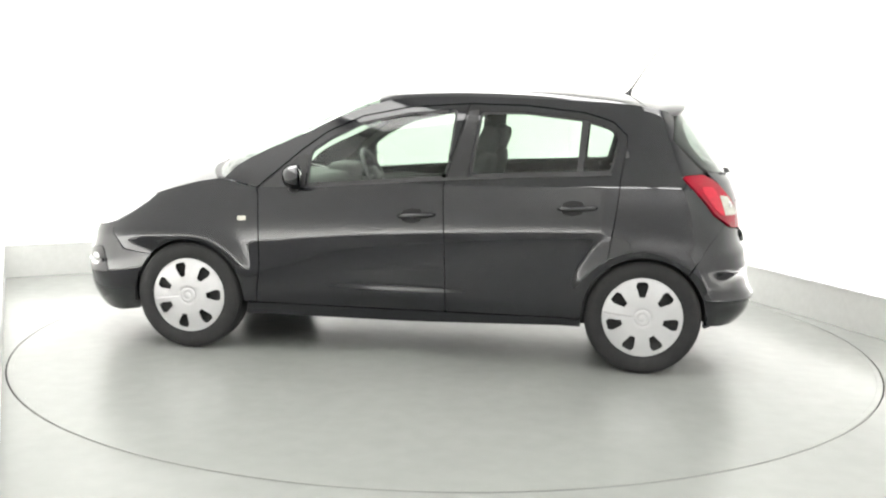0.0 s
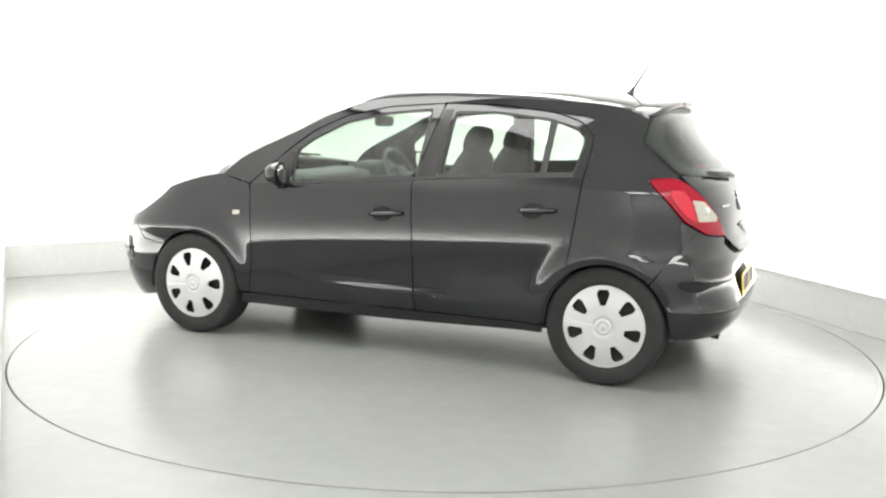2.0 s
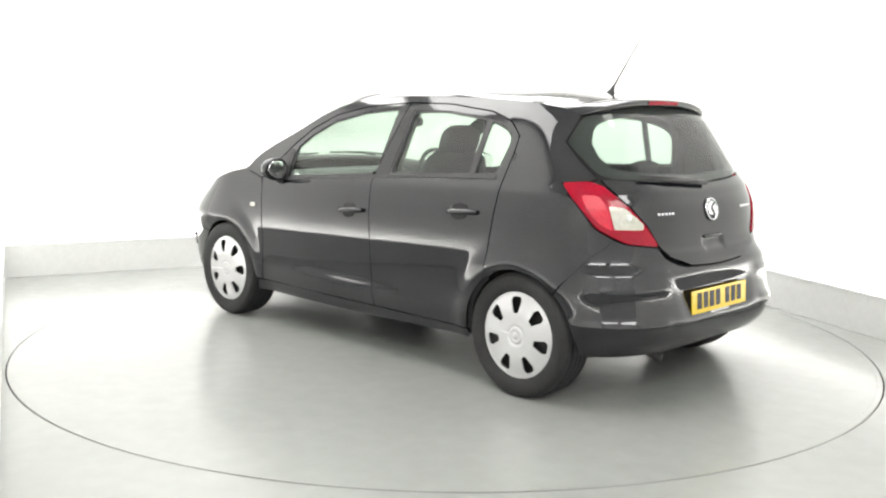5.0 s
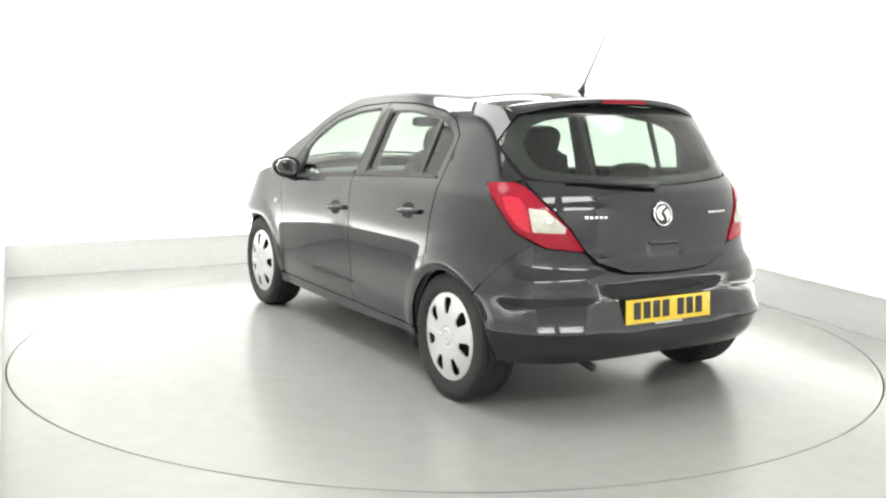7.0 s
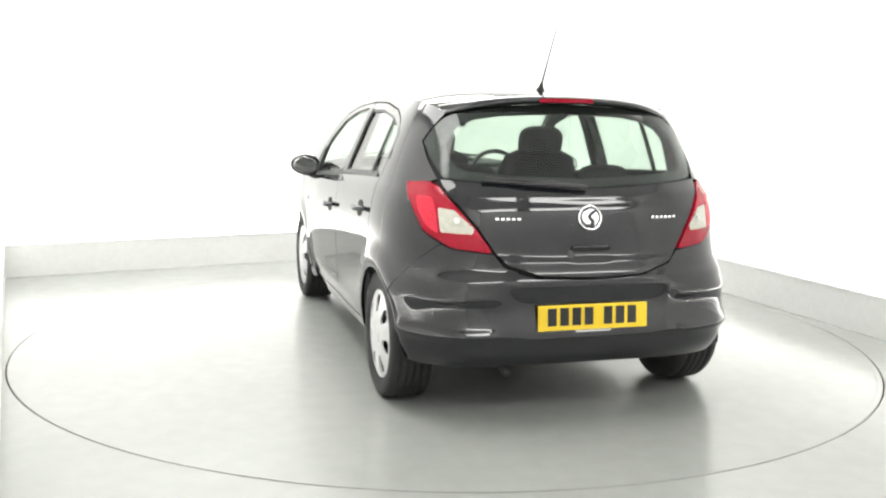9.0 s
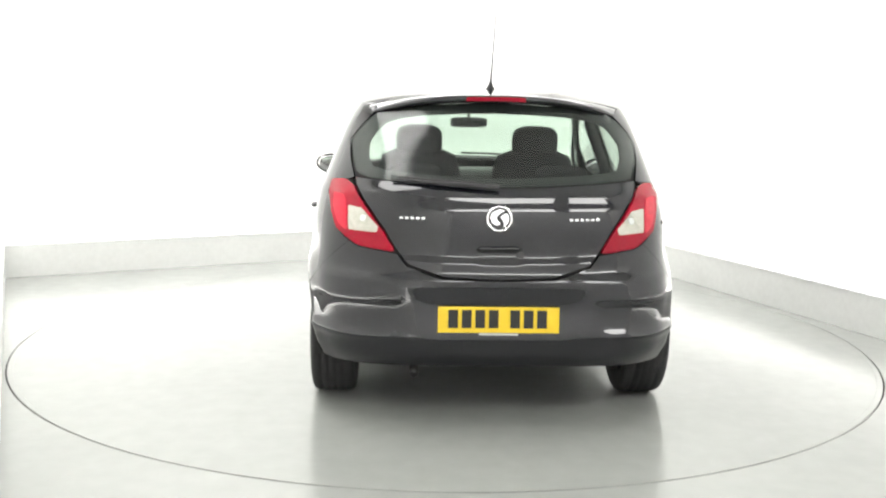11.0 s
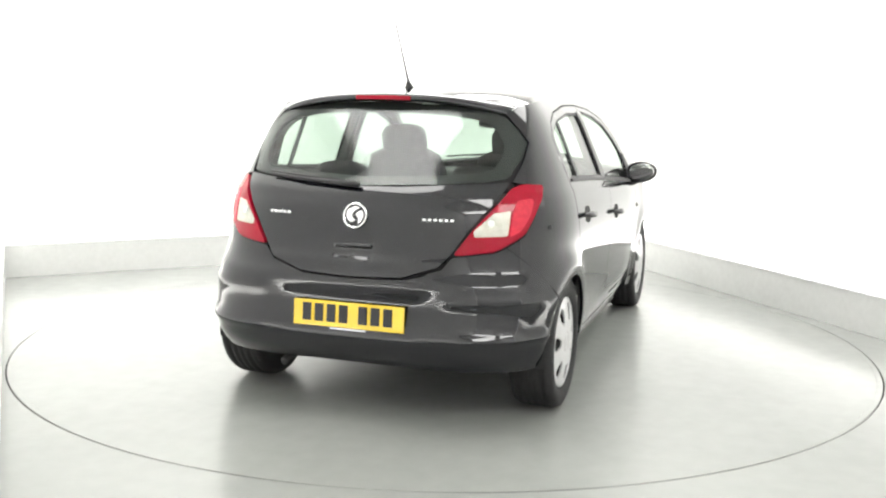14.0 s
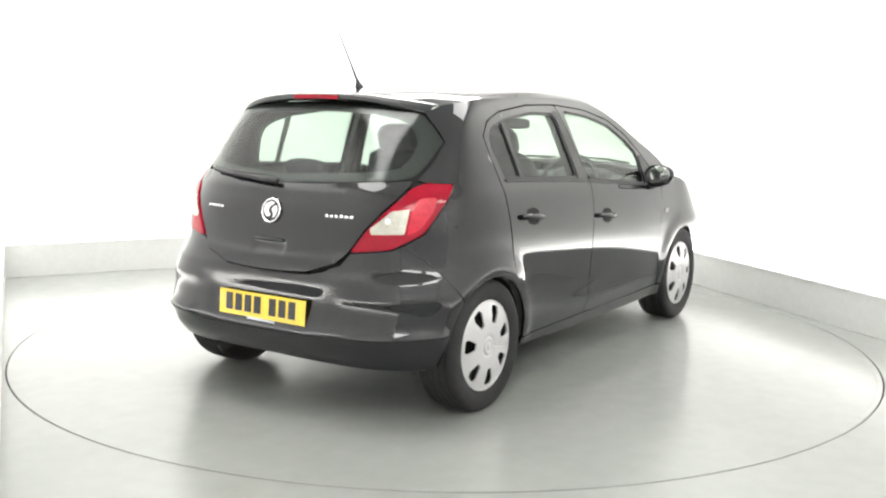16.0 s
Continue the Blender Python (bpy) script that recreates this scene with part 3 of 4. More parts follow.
gate = part("tailgate", sheet(GATE, gate_surface, 0.010, 0.016, 0, (1, -1)), PAINT, car)
SCREEN = [(-1.440, 1.226), (-1.475, 1.29), (-1.515, 1.338), (-1.61, 1.366), (-1.78, 1.384), (-2.05, 1.393), (REAR, 1.397), (REAR, 1.034), (-1.93, 1.048), (-1.67, 1.064), (-1.602, 1.078), (-1.52, 1.150)]
rear_glass = part("rear_window", sheet(SCREEN, CHART, 0.03, 0.004, 0.0, (1, -1)), DARKGLASS, gate, "tinted glass rear window")
EDGE = [(REAR, 1.397), (-2.05, 1.393), (-1.78, 1.384), (-1.61, 1.366), (-1.515, 1.338), (-1.475, 1.29), (-1.44, 1.226), (-1.52, 1.15), (-1.602, 1.078), (-1.67, 1.064), (-1.93, 1.048), (REAR, 1.034)]
CLEAR_EDGE = [(REAR, 1.365), (-2.05, 1.362), (-1.80, 1.354), (-1.67, 1.338), (-1.60, 1.315), (-1.575, 1.28), (-1.565, 1.225), (-1.60, 1.165), (-1.66, 1.115), (-1.73, 1.10), (-1.93, 1.086), (REAR, 1.072)]
WIDE_EDGE = [(REAR, 1.415), (-2.05, 1.41), (-1.78, 1.402), (-1.60, 1.388), (-1.485, 1.36), (-1.445, 1.30), (-1.408, 1.228), (-1.49, 1.135), (-1.58, 1.045), (-1.67, 1.035), (-1.93, 1.018), (REAR, 1.005)]
part("screen_border", band(EDGE, CLEAR_EDGE, CHART, -0.006, (1, -1), False), BLACK, gate, "black printed border of the glass")
# Dark backing added; without it the bright wall shows through the edge gap.
part("gate_frame", band(WIDE_EDGE, [(u + 0.004, z) for u, z in CLEAR_EDGE[:-1]] + [CLEAR_EDGE[-1]], CHART, -0.024, (1, -1), False), GAP, gate, "dark inner frame sheet that keeps the glass edge dark")

TAIL = [(-1.436, 1.042), (-1.556, 1.049), (-1.615, 1.028), (-1.668, 0.985), (-1.735, 0.925), (-1.803, 0.850), (-1.868, 0.755), (-1.71, 0.774), (-1.587, 0.842), (-1.519, 0.933), (-1.455, 1.010)]
CLEARP = [(-1.640, 0.938), (-1.704, 0.930), (-1.786, 0.858), (-1.782, 0.838), (-1.662, 0.842)]
lights = []
for side in (1, -1):
    lamp = part("tail_light", sheet(keyhole(rounded(TAIL, 0.02, 3), rounded(CLEARP, 0.006, 3)), CHART, 0.02, 0.02, 0.008, (side,)), RED, car, "glossy red tail light lens")
    part("clear_section", sheet(rounded(shrink(CLEARP, -0.003), 0.006, 3), CHART, 0.02, 0.006, 0.009, (side,)), CLEAR, lamp, "clear reversing and indicator lens")
    part("lamp_bulb", sheet(rounded([(-1.708, 0.905), (-1.708, 0.878), (-1.732, 0.878), (-1.732, 0.905)], 0.012, 3), CHART, 0.02, 0.004, 0.0125, (side,)), SILVER, lamp, "small grey bulb holder")
    part("reflector_ridge", sheet(rounded([(-1.52, 0.99), (-1.60, 0.985), (-1.63, 0.93), (-1.655, 0.83), (-1.60, 0.86), (-1.545, 0.93)], 0.02, 3), CHART, 0.03, 0.004, 0.0105, (side,)), REDIN, lamp, "lighter red reflector")


lock = [(-1.444 + 0.009 * math.cos(k * math.pi / 6), 0.865 + 0.009 * math.sin(k * math.pi / 6)) for k in range(12)]
part("fuel_flap_lock", sheet(lock, CHART, 0.02, 0.003, 0.003, (-1,)), BLACK, car, "small round black lock")


# ---- roof, bonnet, windscreen ----
def chart_point(u, z):
    return Vector(surf(u, z))


def along(curve, n):
    """n + 1 points at even steps along a polyline."""
    pts = [Vector(p) for p in curve]
    acc = [0.0]
    for a, b in zip(pts, pts[1:]):
        acc.append(acc[-1] + (b - a).length)
    out = []
    for i in range(n + 1):
        d = acc[-1] * i / n
        k = max(0, min(len(pts) - 2, next((j for j in range(len(acc) - 1) if acc[j + 1] >= d), len(pts) - 2)))
        t = (d - acc[k]) / max(1e-9, acc[k + 1] - acc[k])
        out.append(pts[k].lerp(pts[k + 1], t))
    return out


def crowned(edge, crown, bow, n=36, dome=""):
    """A sheet from the left edge to its mirror image, raised by crown(s) and bowed along x by bow(s) in the middle."""
    rows = []
    m = len(edge) - 1
    for i, p in enumerate(edge):
        s = i / m
        row = []
        for k in range(n + 1):
            t = 2 * k / n - 1
            w = {"back": 1 - s * s, "front": s, "": 0.0}[dome]
            f = (1 - abs(t) ** (2.4 + 1.6 * w)) ** (1 - 0.5 * w)
            row.append((p.x + bow(s) * (1 - t * t), p.y * t, p.z + crown(s) * f))
        rows.append(row)
    return rows


roof_edge = along([chart_point(*q) for q in FRAME_TOP[28:]], 40)
roof = part("roof", patch(crowned(roof_edge, lambda s: 0.048 + 0.010 * s * s + 0.008 * math.sin(math.pi * min(1, s)), lambda s: 0.14 * (1 - s) ** 2 - 0.05 * s ** 3, 60, "back")), PAINT, car)
part("headlining", patch([[(x, y * 0.97, z - 0.03) for x, y, z in row] for row in crowned(roof_edge[2:-2], lambda s: 0.03, lambda s: 0.0, 12)]), LINING, car, "pale grey fabric headlining")
hood_edge = along([chart_point(*q) for q in [(1.045, 0.972)] + FENDER_TOP + [(1.57, 0.850), (1.70, 0.818), (1.84, 0.777), (2.0, 0.716), (2.25, 0.710), (2.49, 0.706)]], 44)
part("bonnet", patch(crowned(hood_edge, lambda s: 0.058 * max(0, 1 - s / 0.6) + 0.014 * math.sin(math.pi * s), lambda s: 0.20 * max(0, 1 - s * 2.2))), PAINT, car)
screen_edge = along([chart_point(*q) for q in FRAME_TOP[:29]], 30)
part("windscreen", patch(crowned(screen_edge, lambda s: 0.058 - 0.010 * s, lambda s: 0.22 - 0.08 * s, 60, "front")), GLASS, car, "pale green tinted windscreen")
part("scuttle", patch([[(1.04 + 0.21 * (1 - t * t) + d, 0.785 * t, 0.972 + 0.054 * (1 - abs(t) ** 2.4) + h) for t in [k / 12 - 1 for k in range(25)]] for d, h in ((-0.04, -0.01), (0.0, 0.005), (0.05, 0.004), (0.06, -0.03))]), BLACK, car, "black plastic scuttle panel")


def scuttle_point(y, ahead, up):
    t = y / 0.785
    return (1.04 + 0.21 * (1 - t * t) + ahead, y, 0.972 + 0.054 * (1 - abs(t) ** 2.4) + up)


for y0 in (-0.42, 0.16):
    arm = tube([scuttle_point(y0, 0.02, 0.012), scuttle_point(y0 + 0.12, 0.0, 0.022), scuttle_point(y0 + 0.28, -0.02, 0.024)], [0.010, 0.008, 0.005], 8)
    blade = tube([scuttle_point(y0 - 0.06, -0.02, 0.020), scuttle_point(y0 + 0.15, -0.03, 0.026), scuttle_point(y0 + 0.42, -0.035, 0.026)], 0.007, 8)
    part("front_wiper", join(arm, blade), BLACK, car, "black windscreen wiper")


# ---- spoiler, aerial, rear wiper, badges ----
def spoiler_row(t):
    """The spoiler's section at t, from -1 at its right end to 1 at its left end; it carries on the roof."""
    f = 1 - abs(t) ** 2.4
    a = Vector((-1.308 - 0.05 * (1 - t * t), 0.588 * t, 1.385 + 0.058 * f))
    d = 0.125 * (1 - 0.42 * t ** 6)
    drop = 0.010 + 0.019 * t ** 4
    k = 1 - 0.6 * t ** 8
    c = Vector((a.x - d, a.y * (1 - 0.045 * t * t), a.z - drop))
    return [a + Vector((0.03, 0, -0.006)), a + Vector((0, 0, -0.0005)), a.lerp(c, 0.5) + Vector((0, 0, 0.0035)), c + Vector((0.010, 0, 0.0005)), c + Vector((0.001, 0, -0.006 * k)),
            c + Vector((0.003, 0, -0.026 * k)), c + Vector((0.03, 0, -0.034 * k)), a + Vector((-0.02, 0, -0.045 * k))]


spoiler = part("roof_spoiler", patch([[tuple(p) for p in spoiler_row(2 * i / 48 - 1)] for i in range(49)]), PAINT, car)
rows = []
for i in range(17):
    sec = spoiler_row((i / 8 - 1) * 0.135 / 0.588)
    rows.append([tuple(sec[4] + Vector((-0.003, 0, -0.001))), tuple(sec[4].lerp(sec[5], 0.5) + Vector((-0.004, 0, 0))), tuple(sec[5] + Vector((-0.003, 0, 0.001)))])
part("high_brake_light", patch(rows), RED, spoiler, "long narrow red brake light")
aerial = part("aerial_base", lathe([(0.0, -0.004), (0.026, -0.004), (0.024, 0.012), (0.012, 0.035), (0.007, 0.055), (0.0, 0.058)], 20, pose(-1.15, 0, 1.456) @ Matrix.Rotation(radians(-24), 4, "Y") @ Matrix.Rotation(radians(90), 4, "X")), BLACK, car, "black rubber aerial foot")
part("aerial_rod", tube([(-1.168, 0, 1.495), (-1.213, 0, 1.568), (-1.30, 0, 1.703), (-1.365, 0, 1.802)], [0.0065, 0.0046, 0.0036, 0.0029], 8), BLACK, aerial, "thin black whip aerial")
wiper_pts = [Vector(gate_surface(u_of_y(max(y, 0.001), z), z)) for y, z in ((0.001, 1.030), (0.10, 1.036), (0.28, 1.046), (0.47, 1.060))]
wiper_pts = [p + Vector((-0.022, 0, 0.006)) for p in wiper_pts]
rear_wiper = part("rear_wiper", tube(wiper_pts, [0.014, 0.012, 0.008, 0.005], 8), BLACK, gate, "black rear wiper arm")
part("wiper_blade", tube([p + Vector((0.006, 0, 0.012)) for p in wiper_pts[1:]], [0.006, 0.007, 0.004], 8), BLACK, rear_wiper, "black rubber wiper blade")


def on_gate(y, z, lift, turn=0.0):
    """A pose on the tailgate skin: x to the viewer's right, y up the skin, z outwards."""
    side = 1 if y >= 0 else -1
    u = u_of_y(abs(y), z) if abs(y) > 0.01 else REAR + 0.001
    p = Vector(gate_surface(u, z))
    du = Vector(surf(u - 0.01, z)) - Vector(surf(u + 0.01, z))
    dv = Vector(surf(u, z + 0.01)) - Vector(surf(u, z - 0.01))
    ex = Vector((du.x, du.y * side, du.z)).normalized() * side if abs(y) > 0.01 else Vector((0, -1, 0))
    ey = dv.normalized()
    ey = (ey - ex * ey.dot(ex)).normalized()
    ez = ex.cross(ey)
    m = Matrix((ex, ey, ez)).transposed().to_4x4()
    m.translation = Vector((p.x, p.y * side, p.z)) + ez * lift
    return m


Q90 = Matrix.Rotation(radians(90), 4, "X")
badge_m = on_gate(0.0, 0.905, 0.002)
badge = part("badge_ring", lathe([(0.047, 0.0), (0.047, 0.006), (0.051, 0.010), (0.056, 0.008), (0.058, 0.0)], 40, badge_m @ Q90, True), CHROME, gate, "round chrome badge")
part("badge_disc", lathe([(0.0, 0.004), (0.047, 0.003)], 32, badge_m @ Q90), BLACK, badge, "black badge centre")
WINGS = [[(-0.034, 0.026), (0.0, 0.042), (0.024, 0.035), (0.0, 0.022), (-0.013, 0.006), (-0.008, -0.010), (0.006, -0.020), (-0.012, -0.031), (-0.032, -0.020), (-0.042, 0.004)],
         [(0.032, 0.026), (0.042, 0.004), (0.036, -0.020), (0.014, -0.040), (0.020, -0.018), (0.012, -0.004), (0.002, 0.006), (0.014, 0.017)]]
for wing in WINGS:
    part("badge_shape", sheet(rounded(wing, 0.006, 3), lambda u, v: tuple(badge_m @ Vector((u, v, 0.008))), 0.02, 0.004, 0, (1,), True), CHROME, badge, "plain chrome shape")
for y0, count in ((0.375, 5), (-0.372, 6)):
    for k in range(count):
        w = 0.016
        y = y0 + (count / 2 - 0.5 - k) * 0.0235
        part("badge_letter_bar", box(w, 0.011, 0.004, 0.001, 1, on_gate(y, 0.902, 0.003)), CHROME, gate, "small chrome bar", smooth=False)
part("gate_handle", box(0.17, 0.014, 0.016, 0.005, 2, on_gate(0.0, 0.778, 0.002)), PAINT, gate, "black tailgate grip")

plate_m = Matrix(((0, 0, -1, -1.851), (-1, 0, 0, 0), (0, 1, 0, 0.4780), (0, 0, 0, 1))) @ pose(0, 0, 0, -4, 0, 0)
plate = part("number_plate", box(0.522, 0.112, 0.006, 0.002, 2, plate_m), PLATE, car, "yellow rear number plate", smooth=False)
for k, cx in enumerate((-0.196, -0.138, -0.08, -0.022, 0.070, 0.128, 0.186)):
    part("plate_bar", box(0.042, 0.078, 0.002, 0.0005, 1, plate_m @ pose(cx, 0.004, 0.0045)), INK, plate, "dark plain bar", smooth=False)
part("plate_strip", box(0.17, 0.010, 0.004, 0.001, 1, plate_m @ pose(0.0, -0.063, 0.001)), SILVER, plate, "narrow pale strip under the plate", smooth=False)


# ---- handles, mirrors ----
def handle_at(door, x0, x1, z0, z1, side):
    def spot(f, g):
        x, z = x0 + (x1 - x0) * f, z0 + (z1 - z0) * f + g
        return x, z
    # The hollow's shade is a flat near-black patch laid on the door.
    cup = [spot(f, g) for f, g in ((0.06, 0.0), (0.13, 0.030), (0.36, 0.040), (0.60, 0.032), (0.70, 0.0), (0.60, -0.034), (0.36, -0.044), (0.13, -0.032))]
    part("handle_cup_shade", sheet(rounded(cup, 0.01, 3), CHART, 0.02, 0.004, 0.0025, (side,)), GAP, door, "dark flat patch for the hollow's shade behind the handle")
    pts = []
    for f, out in ((0.0, 0.004), (0.06, 0.018), (0.25, 0.034), (0.5, 0.036), (0.75, 0.030), (0.93, 0.016), (1.0, 0.003)):
        x, z = spot(f, 0.0)
        p = surf(x, z)
        pts.append((p[0], (p[1] + out) * side, p[2]))
    bm = tube(pts, [0.008, 0.012, 0.014, 0.015, 0.015, 0.012, 0.007], 10)
    part("door_handle", bm, PAINT, door)


for i, side in enumerate((1, -1)):
    handle_at(front_doors[i], 0.05, -0.15, 0.800, 0.812, side)
    handle_at(rear_doors[i], -0.80, -1.00, 0.866, 0.876, side)


def make_mirror(side):
    bm = bmesh.new()
    bmesh.ops.create_uvsphere(bm, u_segments=28, v_segments=18, radius=1.0)
    for v in bm.verts:
        x, y, z = v.co
        k = 1.0 - 0.22 * max(0, y)
        sq = lambda a, e: math.copysign(abs(a) ** e, a)
        v.co = (0.59 + (0.085 if x > 0 else 0.018) * sq(x, 0.8) - 0.02 * y, (0.905 + 0.098 * sq(y, 0.85)) * 1.0, 0.995 + 0.068 * sq(z, 0.8) * k + 0.006 * y)
    for v in bm.verts:
        v.co.y *= side
    if side < 0:
        bmesh.ops.reverse_faces(bm, faces=bm.faces)
    shell = part("door_mirror", bm, PAINT, car, "black door mirror housing")
    bm = bmesh.new()
    bmesh.ops.create_uvsphere(bm, u_segments=24, v_segments=10, radius=1.0)
    for v in bm.verts:
        x, y, z = v.co
        v.co = (0.569 + 0.004 * x - 0.02 * y, (0.905 + 0.082 * y) * side, 0.995 + 0.053 * z + 0.006 * y)
    part("mirror_pane", bm, MIRROR, shell, "silvered mirror pane")
    pts = [(0.65, 0.80 * side, 0.925), (0.63, 0.845 * side, 0.93), (0.62, 0.885 * side, 0.945), (0.615, 0.905 * side, 0.965)]
    part("mirror_arm", tube(pts, [0.03, 0.026, 0.022, 0.02], 10), BLACK, shell, "black mirror arm")


for side in (1, -1):
    make_mirror(side)


# ---- wheels ----
def cover_profile(r):
    """How far the wheel cover stands out at radius r."""
    return 0.018 + 0.016 * math.sin(min(1, max(0, (0.208 - r) / 0.11)) * math.pi / 2) - (0.008 if r < 0.05 else 0) * 1.0


def make_cover(m):
    bms = []
    for k in range(7):
        a0, a1 = 2 * math.pi * k / 7, 2 * math.pi * (k + 1) / 7
        mid = (a0 + a1) / 2 + 0.10
        outer = [(a0, 0.012), (a0, 0.208), (a1, 0.208), (a1, 0.012)]
        hole = [(mid - 0.13, 0.109), (mid - 0.20, 0.168), (mid - 0.13, 0.189), (mid + 0.13, 0.189), (mid + 0.20, 0.168), (mid + 0.13, 0.109)]
        poly = [(u * 0.16, v) for u, v in keyhole(outer, rounded(hole, 0.02, 4))]
        bm = sheet(poly, lambda u, v: (v * math.cos(u / 0.16), cover_profile(v), v * math.sin(u / 0.16)), 0.0125, 0.008, 0, (1,), True)
        bms.append(bm)
    bm = join(*bms)
    bmesh.ops.remove_doubles(bm, verts=bm.verts, dist=4e-4)
    bm.transform(m)
    return bm


def make_wheel(x, side, turn):
    m = pose(x, 0.735 * side, 0.305) @ Matrix.Diagonal((1, side, 1, 1)).to_4x4()
    spin = m @ Matrix.Rotation(radians(turn), 4, "Y")
    tread = []
    for y in [-0.095 + 0.19 * k / 24 for k in range(25)]:
        groove = any(abs(y - g) < 0.006 for g in (-0.05, -0.017, 0.017, 0.05))
        tread.append((0.305 - 0.012 * (abs(y) / 0.095) ** 6 - (0.009 if groove else 0), y))
    prof = [(0.195, -0.075), (0.205, -0.088), (0.24, -0.100), (0.276, -0.102)] + tread + [(0.276, 0.102), (0.240, 0.100), (0.214, 0.090), (0.206, 0.083), (0.195, 0.07)]
    bm = lathe(prof, 72, spin)
    if side < 0:
        bmesh.ops.reverse_faces(bm, faces=bm.faces)
    wheel = part("wheel", bm, RUBBER, car, "black road tyre with ribbed tread")
    rim_bm = lathe([(0.0, 0.055), (0.06, 0.06), (0.10, 0.045), (0.15, 0.06), (0.19, 0.05), (0.198, 0.075)], 48, spin)
    part("steel_rim", rim_bm, STEEL, wheel, "dark steel rim behind the cover")
    for k in range(7):
        b = 2 * math.pi * (k + 0.3) / 7
        part("rim_rib", box(0.02, 0.03, 0.07, 0.004, 2, spin @ Matrix.Rotation(-b, 4, "Y") @ pose(0, 0.07, 0.15)), STEEL, wheel, "dark rib")
    cover = part("wheel_cover", make_cover(spin @ pose(0, 0.070, 0)), SILVER, wheel, "silver seven-hole wheel cover")
    part("cover_cap", lathe([(0.0, 0.036), (0.012, 0.0365), (0.018, 0.033), (0.024, 0.033), (0.030, 0.0365), (0.040, 0.033), (0.048, 0.026), (0.052, 0.02)], 36, spin @ pose(0, 0.070, 0)), SILVER, cover, "round raised cap")
    part("cover_rim", lathe([(0.199, 0.016), (0.204, 0.022), (0.209, 0.020), (0.211, 0.010)], 64, spin @ pose(0, 0.070, 0)), SILVER, cover, "silver outer lip")
    liner = lathe([(0.33, 0.075), (0.336, -0.02), (0.336, -0.15), (0.20, -0.2), (0.02, -0.2)], 40)
    bmesh.ops.delete(liner, geom=[f for f in liner.faces if f.calc_center_median().z < -0.06], context="FACES")
    liner.transform(m)
    part("arch_liner", liner, GAP, car, "black wheel arch liner")


for x, side, turn in ((CX, 1, 8), (-CX, 1, -5), (CX, -1, 30), (-CX, -1, 14)):
    make_wheel(x, side, turn)

# ---- underside and inner shell ----
# Dark sheet added under the panels so their gaps read black.
inner = [(REAR, 0.97), (-1.9, 0.97), (-1.3, 0.985), (-0.9, 0.99), (0.0, 0.93), (0.8, 0.88), (1.3, 0.84), (1.6, 0.78), (1.9, 0.69), (FRONT, 0.69), (FRONT, 0.22), (1.65, 0.22)] + arch(CX, 0.345, 2, 178) + [(0.90, 0.23), (-0.90, 0.25)] + arch(-CX, 0.345, 2, 178) + [(-1.62, 0.27), (REAR, 0.27)]
part("inner_shell", sheet(inner, CHART, 0.06, 0, -0.035, (1, -1)), GAP, car, "dark inner shell that keeps the panel gaps black")
part("underbody", box(2.55, 1.10, 0.06, 0.02, 2, pose(0.05, 0, 0.225)), GAP, car, "dark underbody")
part("cabin_floor", box(3.3, 1.05, 0.03, 0.01, 1, pose(-0.1, 0, 0.33)), GAP, car, "dark carpeted floor pan")
part("exhaust", join(tube([(-1.2, 0.36, 0.24), (-1.65, 0.36, 0.235), (-1.76, 0.36, 0.215)], 0.02, 12), lathe([(0.0, -0.16), (0.08, -0.16), (0.09, -0.14), (0.09, 0.14), (0.08, 0.16), (0.0, 0.16)], 24, pose(-1.45, 0.1, 0.26))), STEEL, car, "dark exhaust pipe")
part("engine_block", box(0.6, 1.0, 0.35, 0.03, 2, pose(1.45, 0, 0.50)), GAP, car, "dark engine bay mass")


# ---- cabin ----
def cushion(sx, sy, sz, m, bevel):
    bm = box(sx, sy, sz)
    bmesh.ops.subdivide_edges(bm, edges=bm.edges[:], cuts=5, use_grid_fill=True)
    for v in bm.verts:
        a = [2 * c / s for c, s in zip(v.co, (sx, sy, sz))]
        for i in range(3):
            j, k = (i + 1) % 3, (i + 2) % 3
            v.co[i] *= math.sqrt(max(0.05, 1 - 0.5 * bevel * (a[j] ** 4 + a[k] ** 4)))
    bm.transform(m)
    return bm


def make_seat(x, y, lean=-20):
    base = part("front_seat", cushion(0.50, 0.50, 0.16, pose(x + 0.22, y, 0.60, 0, -6, 0), 0.4), FABRIC, car, "charcoal fabric front seat")
    m = pose(x, y, 0.66) @ Matrix.Rotation(radians(lean), 4, "Y")
    part("backrest", cushion(0.14, 0.48, 0.58, m @ pose(0, 0, 0.22), 0.5), FABRIC, base)
    part("headrest", cushion(0.11, 0.26, 0.18, m @ pose(0.02, 0, 0.555), 0.6), FABRIC, base)
    for d in (-0.06, 0.06):
        part("headrest_post", tube([m @ Vector((0.01, d, 0.44)), m @ Vector((0.015, d, 0.54))], 0.006, 8), STEEL, base)


for y in (0.33, -0.33):
    make_seat(-0.20, y)
bench = part("rear_bench", cushion(0.50, 1.22, 0.16, pose(-0.72, 0, 0.60, 0, -5, 0), 0.4), FABRIC, car, "charcoal fabric rear bench")
bm_m = pose(-1.0, 0, 0.66) @ Matrix.Rotation(radians(-22), 4, "Y")
part("bench_backrest", cushion(0.12, 1.22, 0.40, bm_m @ pose(0, 0, 0.19), 0.5), FABRIC, bench)
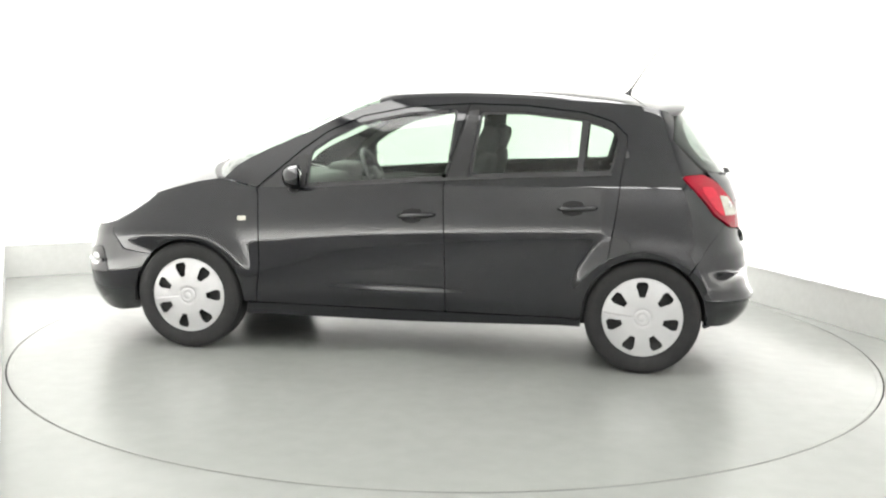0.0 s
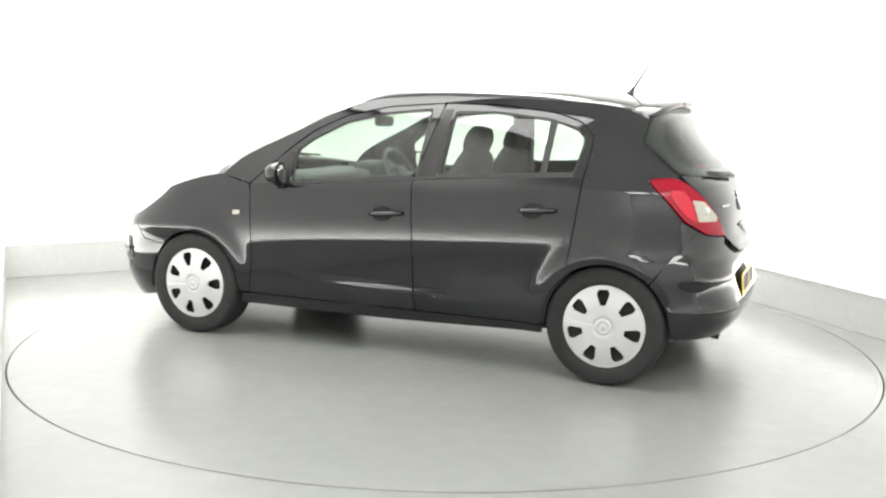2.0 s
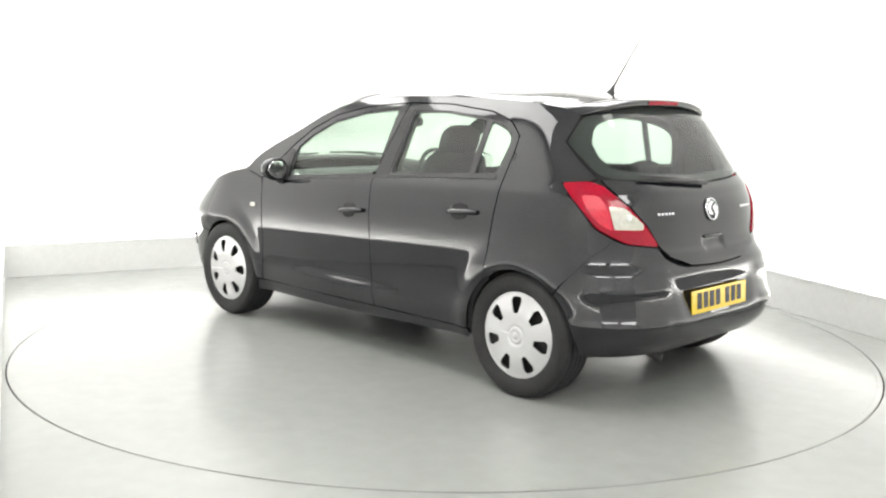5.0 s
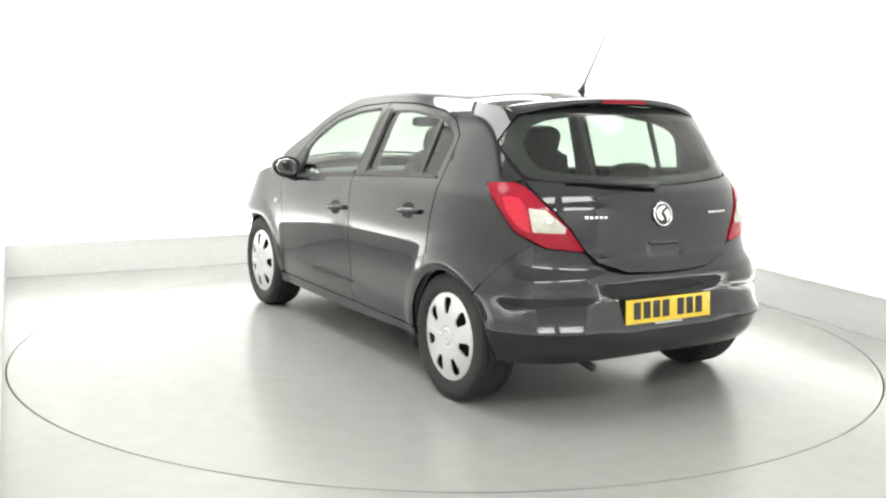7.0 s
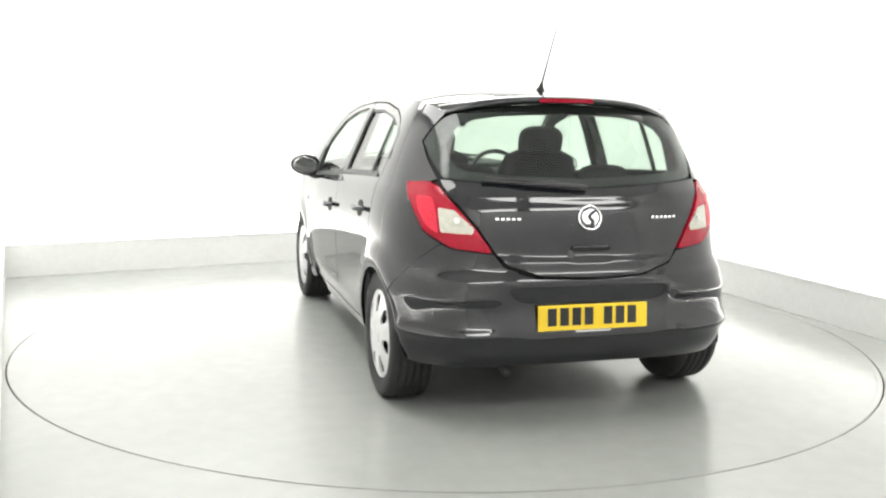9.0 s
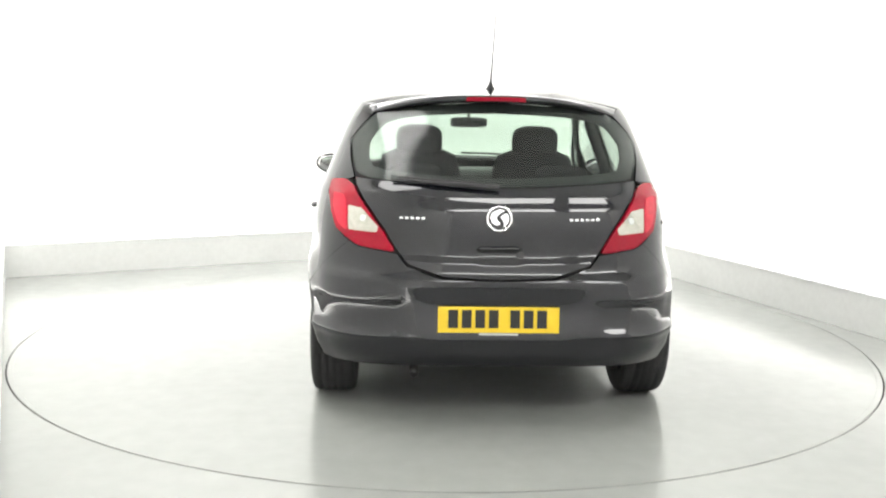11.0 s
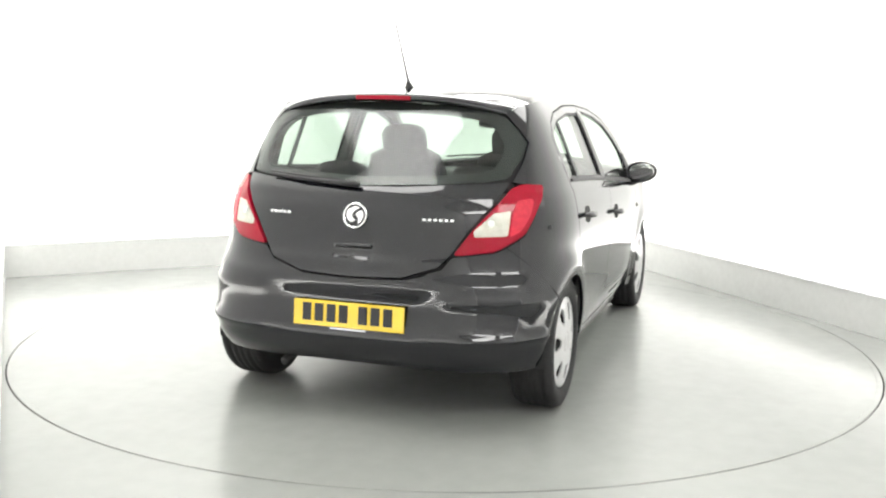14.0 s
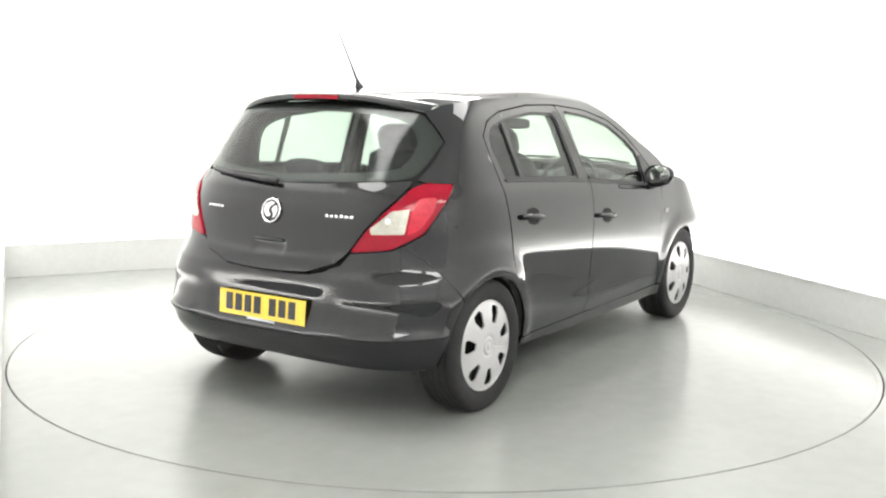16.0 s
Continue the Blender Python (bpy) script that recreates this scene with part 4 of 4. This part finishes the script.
for y in (0.36, -0.36):
    part("rear_headrest", cushion(0.08, 0.25, 0.09, bm_m @ pose(0.01, y, 0.42), 0.6), FABRIC, bench)
part("parcel_shelf", box(0.46, 1.16, 0.02, 0.006, 2, pose(-1.36, 0, 0.965)), TRIM, car, "dark grey parcel shelf")
part("dashboard", cushion(0.42, 1.36, 0.26, pose(0.80, 0, 0.84), 0.35), TRIM, car, "dark grey dashboard")
part("instrument_hood", cushion(0.18, 0.36, 0.10, pose(0.66, -0.37, 0.965), 0.5), TRIM, car, "dark instrument hood")
wheel_m = pose(0.46, -0.37, 0.925) @ Matrix.Rotation(radians(-64), 4, "Y")
ringpts = [wheel_m @ Vector((0.185 * math.cos(a), 0.185 * math.sin(a), 0)) for a in [2 * math.pi * k / 32 for k in range(33)]]
steering = part("steering_wheel", tube(ringpts, 0.015, 10), BLACK, car, "black steering wheel")
part("steering_hub", join(cushion(0.13, 0.15, 0.05, wheel_m, 0.5), box(0.03, 0.34, 0.02, 0.006, 2, wheel_m), box(0.18, 0.03, 0.02, 0.006, 2, wheel_m @ pose(-0.09, 0, 0))), BLACK, steering, "black hub with spokes")
part("interior_mirror", join(cushion(0.03, 0.24, 0.065, pose(0.40, 0, 1.285), 0.5), tube([(0.40, 0, 1.31), (0.42, 0, 1.40)], 0.01, 8)), BLACK, car, "black interior mirror")
for side in (1, -1):
    part("door_card", sheet([(0.75, 0.42), (0.75, 0.88), (0.2, 0.94), (-0.2, 0.965), (-1.0, 1.02), (-1.0, 0.5), (-0.2, 0.42)], CHART, 0.1, 0, -0.07, (side,)), TRIM, car, "dark grey door trim")
    part("centre_pillar", sheet([(-0.17, 0.95), (-0.26, 1.39), (-0.36, 1.39), (-0.33, 0.95)], CHART, 0.05, 0.03, -0.02, (side,)), TRIM, car, "dark pillar trim")
    part("seat_belt", tube([Vector(surf(-0.28, z)) * 1.0 + Vector((0, -0.065, 0)) if side > 0 else Vector((surf(-0.28, z)[0], -surf(-0.28, z)[1] + 0.065, z)) for z in (1.30, 1.15, 1.0, 0.8)], 0.008, 6), BLACK, car, "black seat belt")


# ---- motion ----
def motions():
    """The table turns clockwise at an even pace and carries the car, which stands a little off its middle."""
    table_rows, car_rows = [], []
    for k in range(65):
        t = k * 0.25
        a = 171.156 - 7.1466 * t
        table_rows.append((t, pose(0, 0, 0, 0, 0, a)))
        car_rows.append((t, pose(0, 0, 0, 0, 0, a) @ pose(0.1074, -0.1523, 0)))
    walk(turntable, table_rows)
    walk(car, car_rows)


motions()
